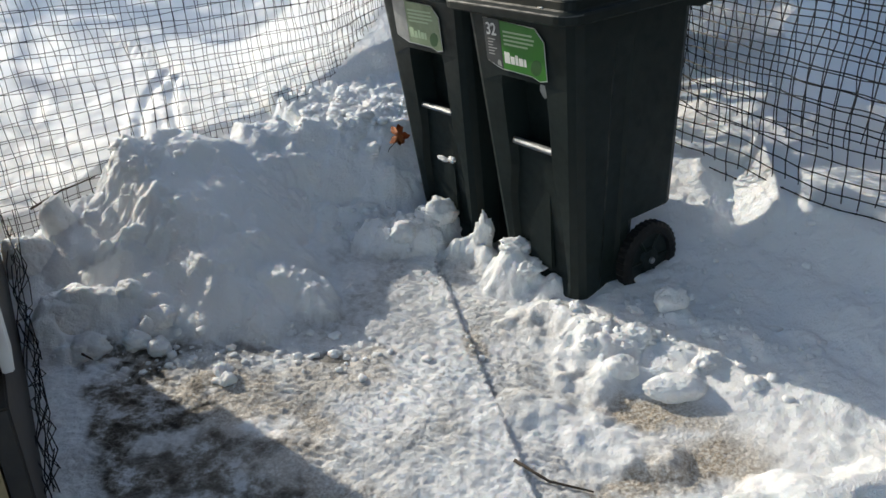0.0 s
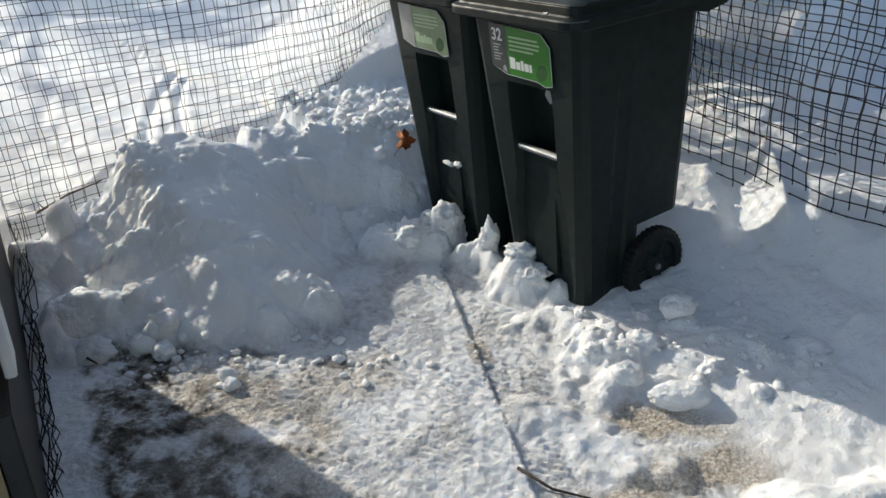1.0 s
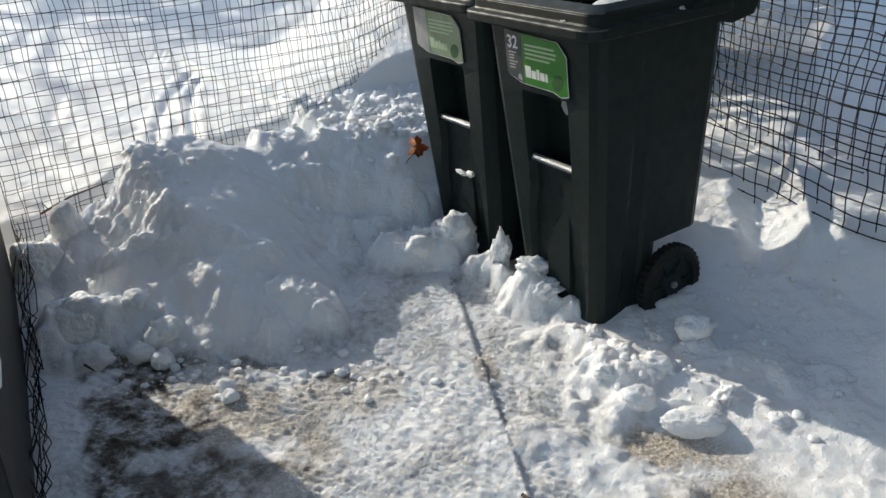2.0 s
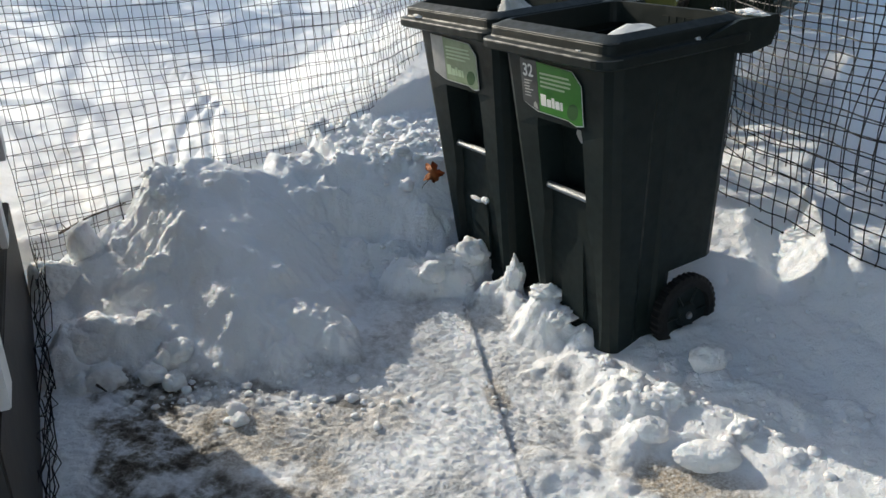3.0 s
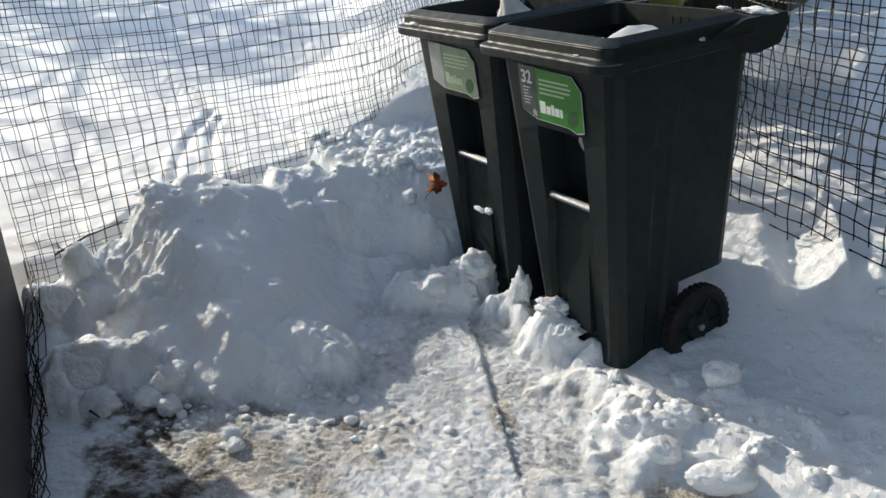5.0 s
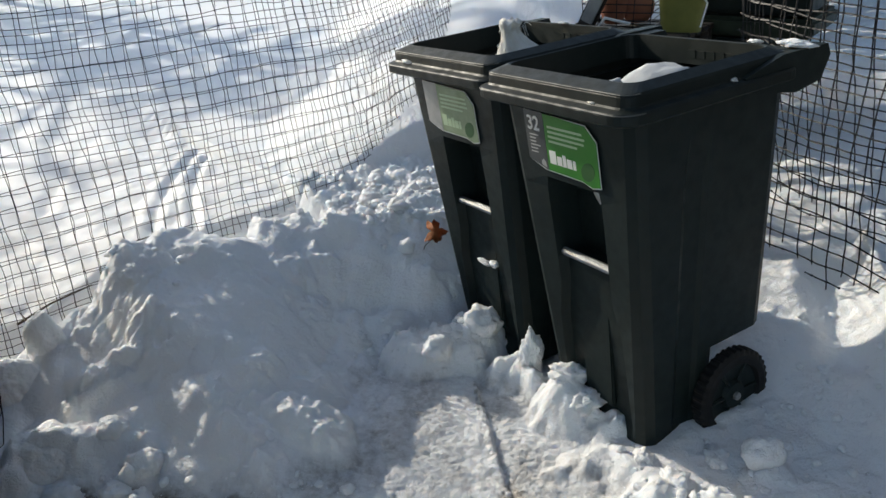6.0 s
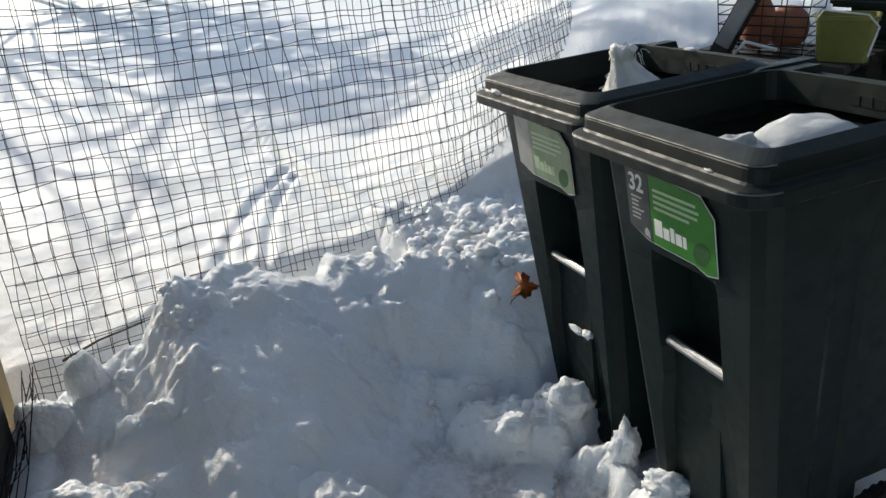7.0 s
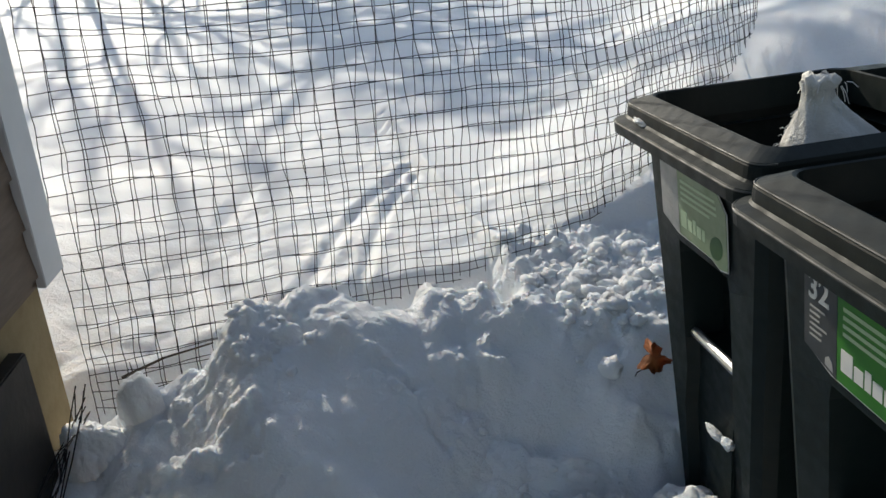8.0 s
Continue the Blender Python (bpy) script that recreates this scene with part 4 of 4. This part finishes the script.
# ---------------------------------------------------------------- leaf, twigs
def build_leaf():
    bm = bmesh.new()
    c = bm.verts.new((0, 0, 0))
    ring = []
    n = 40
    for i in range(n):
        a = 2 * math.pi * i / n
        r = 0.020 + 0.020 * abs(math.cos(2.5 * a)) ** 1.5 * (0.7 + 0.3 * math.cos(a)) + 0.003 * math.sin(13 * a)
        ring.append(bm.verts.new((r * math.cos(a), r * math.sin(a), 0.020 * math.cos(2 * a + 0.5) + 0.006 * math.sin(5 * a))))
    for i in range(n):
        bm.faces.new((c, ring[i], ring[(i + 1) % n]))
    bmesh.ops.solidify(bm, geom=bm.faces[:], thickness=0.0008)
    ob = mesh_ob("dry_leaf", bm, LEAF)
    ob.matrix_world = look((-0.200, 2.99, 0.345), (-0.6, 1.6, 0.7), 30) @ Matrix.Scale(1.25, 4)
    tagged(ob, "curled rust-brown dry oak leaf on snow by the cart", "leaf")
    bm = bmesh.new()
    tube(bm, [(0, -0.03, 0.002), (0.006, -0.055, 0.008), (0.002, -0.075, 0.016)], 0.0011, 5)
    part("stem", bm, TWIG, ob)


build_leaf()


def twig(points, r, label, forks=()):
    bm = bmesh.new()
    tube(bm, points, r, 6, r * 0.5)
    ob = mesh_ob("twig", bm, TWIG)
    tagged(ob, label, "twig")
    for f in forks:
        bm = bmesh.new()
        tube(bm, f, r * 0.6, 5, r * 0.3)
        part("side_twig", bm, TWIG, ob)
    return ob


twig([(-1.43, 2.52, 0.245), (-1.36, 2.60, 0.275), (-1.26, 2.68, 0.30)], 0.0042, "thin dark stick lying on snow by the net", [[(-1.41, 2.54, 0.25), (-1.44, 2.56, 0.265)]])
twig([(0.15, 1.525, z_at(0.15, 1.525) + 0.005), (0.23, 1.475, z_at(0.23, 1.475) + 0.006), (0.33, 1.44, z_at(0.33, 1.44) + 0.005)], 0.0045, "short dark twig frozen into the slab edge")
twig([(-0.48, 2.62, 0.05), (-0.44, 2.58, 0.045), (-0.41, 2.56, 0.03)], 0.003, "small dark twig at the foot of the bank")
twig([(-1.07, 1.96, 0.04), (-1.03, 1.935, 0.038)], 0.004, "small dark twig at the foot of the bank")

# fallen roll of net and stems along the wall
bundle = thing("net_roll", Matrix(), "tangled black net strands fallen along the wall", "netting")
rb = random.Random(12)
for k in range(9):
    bm = bmesh.new()
    pts = []
    o = rb.uniform(-0.02, 0.02)
    for i in range(15):
        f = i / 14
        base = Vector((-0.92, 1.40, 0)).lerp(Vector((-1.46, 2.42, 0)), f)
        z = max(z_at(base.x, base.y), 0.01) + 0.02 + 0.10 * abs(math.sin(f * 6 + k)) * rb.random() + 0.12 * max(0, f - 0.6)
        pts.append(base + Vector((o + rb.uniform(-0.02, 0.03), rb.uniform(-0.02, 0.02), z)))
    tube(bm, pts, 0.0016, 4)
    part("strand", bm, NET, bundle)


# ---------------------------------------------------------------- things kept behind the carts
def deck_box():
    m = pose(0.93, 3.56, 0.20, 0, 0, -30) @ Matrix.Scale(1.145, 4)
    c = thing("storage_box", m, "dark green-black plastic storage box behind the carts", "storage box")
    part("body", box(bmesh.new(), -0.20, -0.13, 0.0, 0.03, 0.13, 0.60, 0.015, 0.85), DARKGREEN, c)
    for z in (0.52, 0.57):
        part("rib", box(bmesh.new(), -0.21, -0.15, z, 0.06, 0.15, z + 0.025, 0.006), CART, c)
    part("lid", box(bmesh.new(), -0.22, -0.17, 0.605, 0.20, 0.17, 0.66, 0.012), DARKGREEN, c)
    part("lid_edge", box(bmesh.new(), -0.23, -0.18, 0.735, 0.21, 0.18, 0.76, 0.008), CART, c)
    part("lid_cap", box(bmesh.new(), -0.19, -0.14, 0.762, 0.17, 0.14, 0.92, 0.02, 1.06), DARKGREEN, c)
    part("lid_top", box(bmesh.new(), -0.20, -0.15, 0.665, 0.18, 0.15, 0.73, 0.012), CART, c)


def stand():
    c = thing("plant_stand", pose(0.485, 3.42, 0.256, 0, 0, -30) @ Matrix.Scale(1.06, 4), "black slatted stand behind the carts", "stand")
    for x in (-0.19, 0.19):
        for y in (-0.13, 0.13):
            part("leg", box(bmesh.new(), x - 0.015, y - 0.015, -0.05, x + 0.015, y + 0.015, 0.62, 0.003), SKIRT, c)
    for k in range(5):
        part("slat", box(bmesh.new(), -0.21, -0.15 + k * 0.062, 0.622, 0.21, -0.15 + k * 0.062 + 0.05, 0.64, 0.003), SKIRT, c)
    return 0.256 + 0.64 * 1.06


def basket(x, y, z):
    c = thing("wire_basket", pose(x, y, z, 0, 0, -20) @ Matrix.Scale(1.06, 4), "black wire basket holding clay pots", "basket")
    hx, hy, hh = 0.105, 0.09, 0.2
    for k in range(9):
        zz = 0.004 + hh * k / 8
        g = 1 + 0.15 * k / 8
        bm = bmesh.new()
        pts = [(hx * g, hy * g, zz), (-hx * g, hy * g, zz), (-hx * g, -hy * g, zz), (hx * g, -hy * g, zz)]
        for a, b in zip(pts, pts[1:] + pts[:1]):
            tube(bm, [a, b], 0.0018, 4)
        part("hoop", bm, WIRE, c)
    for k in range(5):
        for sy in (-1, 1):
            bm = bmesh.new()
            xx = -hx + 2 * hx * k / 4
            tube(bm, [(xx, sy * hy, 0.002), (xx * 1.15, sy * hy * 1.15, hh)], 0.0016, 4)
            part("upright", bm, WIRE, c)
    for dx, dy, r, s in ((-0.035, -0.01, 0.045, 1.0), (0.05, 0.015, 0.055, 0.8)):
        bm = bmesh.new()
        loft(bm, [[(r * q * math.cos(a), r * q * math.sin(a), h * s) for a in (2 * math.pi * i / 24 for i in range(24))] for q, h in ((0.6, 0.0), (0.95, 0.03), (1.05, 0.075), (0.9, 0.11), (0.55, 0.135), (0.25, 0.14))], True, True)
        pot = mesh_ob("clay_pot", bm, CLAY)
        pot.matrix_world = pose(x + dx, y + dy, z + 0.01, 0, 0, 0)
        tagged(pot, "round red-brown clay pot in the wire basket", "pot", "clay pots")


def tub(x, y, z):
    bm = bmesh.new()
    loft(bm, [round_rect(0.07 * k, -0.05 * k, 0.05 * k, 0.02, h) for k, h in ((0.85, 0), (1.0, 0.10), (1.05, 0.102), (1.05, 0.112), (0.97, 0.112), (0.82, 0.012))], True, True)
    c = mesh_ob("tub", bm, YELLOW, False)
    c.matrix_world = pose(x, y, z, 0, 0, -15) @ Matrix.Scale(1.06, 4)
    tagged(c, "yellow-green plastic tub among dark garden things", "tub")
    bm = bmesh.new()
    tube(bm, [(-0.07, -0.055, 0.10), (-0.05, -0.075, 0.13), (0.05, -0.07, 0.12), (0.075, -0.055, 0.09), (0.06, -0.065, 0.02)], 0.0026, 6)
    part("wire_handle", bm, PAPER, c, "bent pale wire handle")


top = stand()
deck_box()
basket(0.44, 3.43, top)
tub(0.615, 3.30, top)
# tilted bracket with a pale plate
br = thing("folded_stool", pose(0.29, 3.38, top - 0.03, 0, 25, -20) @ Matrix.Scale(1.06, 4), "folded dark metal stool with a pale hinge plate", "stool")
part("arm", box(bmesh.new(), -0.025, -0.02, -0.62, 0.025, 0.02, 0.22, 0.006), SKIRT, br)
part("hinge_plate", box(bmesh.new(), -0.02, -0.03, 0.06, 0.02, -0.021, 0.20, 0.003), GREYMETAL, br, "pale grey hinge plate")
bm = bmesh.new()
tube(bm, [(0.03, -0.02, 0.02), (0.05, -0.03, 0.10), (0.13, -0.03, 0.12)], 0.005, 6)
part("wire_arm", bm, PAPER, br)


# weathered board fence past the bank
def board_fence():
    a, b = Vector((0.98, 4.0)), Vector((2.9, 6.6))
    d = (b - a).normalized()
    c = thing("board_fence", Matrix.Translation((a.x, a.y, 0)) @ Matrix.Rotation(math.atan2(d.y, d.x), 4, "Z"), "dark weathered wooden board fence behind the snow bank", "fence")
    rf = random.Random(4)
    n = int((b - a).length / 0.15)
    for k in range(n):
        w = a + d * (k * 0.15 + 0.07)
        z = z_at(w.x, w.y)
        part("board", box(bmesh.new(), k * 0.15, 0.0, z - 0.15, k * 0.15 + 0.142, 0.02, 2.0 + rf.random() * 0.03, 0.002), BOARD, c)
    for z in (1.1, 1.8):
        part("rail", box(bmesh.new(), 0, 0.022, z, n * 0.15, 0.06, z + 0.08, 0.003), BOARD, c)


board_fence()


# ---------------------------------------------------------------- bare trees towards the sun
def bare_tree(x, y, height, seed):
    rt = random.Random(seed)
    z = z_at(x, y)
    c = thing("bare_tree", Matrix.Translation((x, y, z)), "bare leafless winter tree with grey bark", "tree", "bare trees")
    trunk = bmesh.new()
    crown = bmesh.new()
    top_ = Vector((rt.uniform(-0.3, 0.3), rt.uniform(-0.3, 0.3), height))
    tube(trunk, [(0, 0, -0.2), (0.02, 0.03, height * 0.3), tuple(top_ * 0.65), tuple(top_)], height * 0.017, 8, height * 0.003)

    def grow(bm, p, d, length, r, depth):
        q1 = p + d * length * 0.5 + Vector((rt.uniform(-1, 1), rt.uniform(-1, 1), rt.uniform(-0.5, 1))) * length * 0.06
        q2 = p + d * length
        tube(bm, [p, q1, q2], r, 5, r * 0.55)
        if depth:
            for k in range(3 if depth > 1 else 4):
                f = 0.35 + 0.65 * rt.random()
                nd = (d + Vector((rt.uniform(-1, 1), rt.uniform(-1, 1), rt.uniform(-0.4, 0.8))) * 0.75).normalized()
                grow(bm, p + d * length * f, nd, length * rt.uniform(0.45, 0.65), r * 0.55, depth - 1)

    for k in range(8):
        f = 0.3 + 0.65 * k / 7
        a = rt.uniform(0, 6.28)
        d = Vector((math.cos(a), math.sin(a), 0.5)).normalized()
        grow(crown, top_ * f, d, height * 0.34 * (1.1 - f * 0.7), height * 0.0105 * (1.2 - f), 3)
    part("trunk", trunk, BARK, c)
    part("crown", crown, BARK, c)


bare_tree(-6.9, 7.3, 3.0, 8)
bare_tree(-9.26, 9.9, 4.07, 3)
bare_tree(-9.82, 9.27, 4.07, 5)
bare_tree(-7.75, 9.9, 3.63, 12)
bare_tree(-5.61, 9.23, 4.59, 21)


# added evergreens, out of view up-sun: they half-shade the bright snow past the net
def evergreen(x, y, height, radius, seed):
    rt = random.Random(seed)
    z = z_at(x, y)
    c = thing("shade_evergreen", Matrix.Translation((x, y, z)), "added evergreen out of view that half-shades the snow past the net", "shrub", "evergreen shrubs")
    bm = bmesh.new()
    tube(bm, [(0, 0, -0.2), (0, 0, height)], height * 0.014, 8, 0.01)
    part("trunk", bm, BARK, c)
    bm = bmesh.new()
    for k in range(90):
        f = 0.18 + 0.8 * k / 90
        a = k * 2.399 + rt.uniform(-0.3, 0.3)
        reach = radius * math.sqrt(max(0.02, 1 - f ** 6)) * rt.uniform(0.6, 1.1)
        d = Vector((math.cos(a), math.sin(a), -0.12))
        p0 = Vector((0, 0, height * f))
        tube(bm, [p0, p0 + d * reach], 0.008, 4, 0.003)
        for j in range(26):
            q = p0 + d * reach * rt.uniform(0.25, 1.0)
            w = Vector((rt.uniform(-1, 1), rt.uniform(-1, 1), rt.uniform(-0.7, 0.3))).normalized()
            e = w.cross(d).normalized() * rt.uniform(0.014, 0.034)
            l = rt.uniform(0.08, 0.20)
            vs = [bm.verts.new(v) for v in (q - e, q + e, q + w * l)]
            bm.faces.new(vs)
    part("crown", bm, NEEDLE, c)


evergreen(-5.72, 9.38, 4.15, 0.85, 6)
evergreen(-6.71, 9.26, 3.11, 0.75, 9)
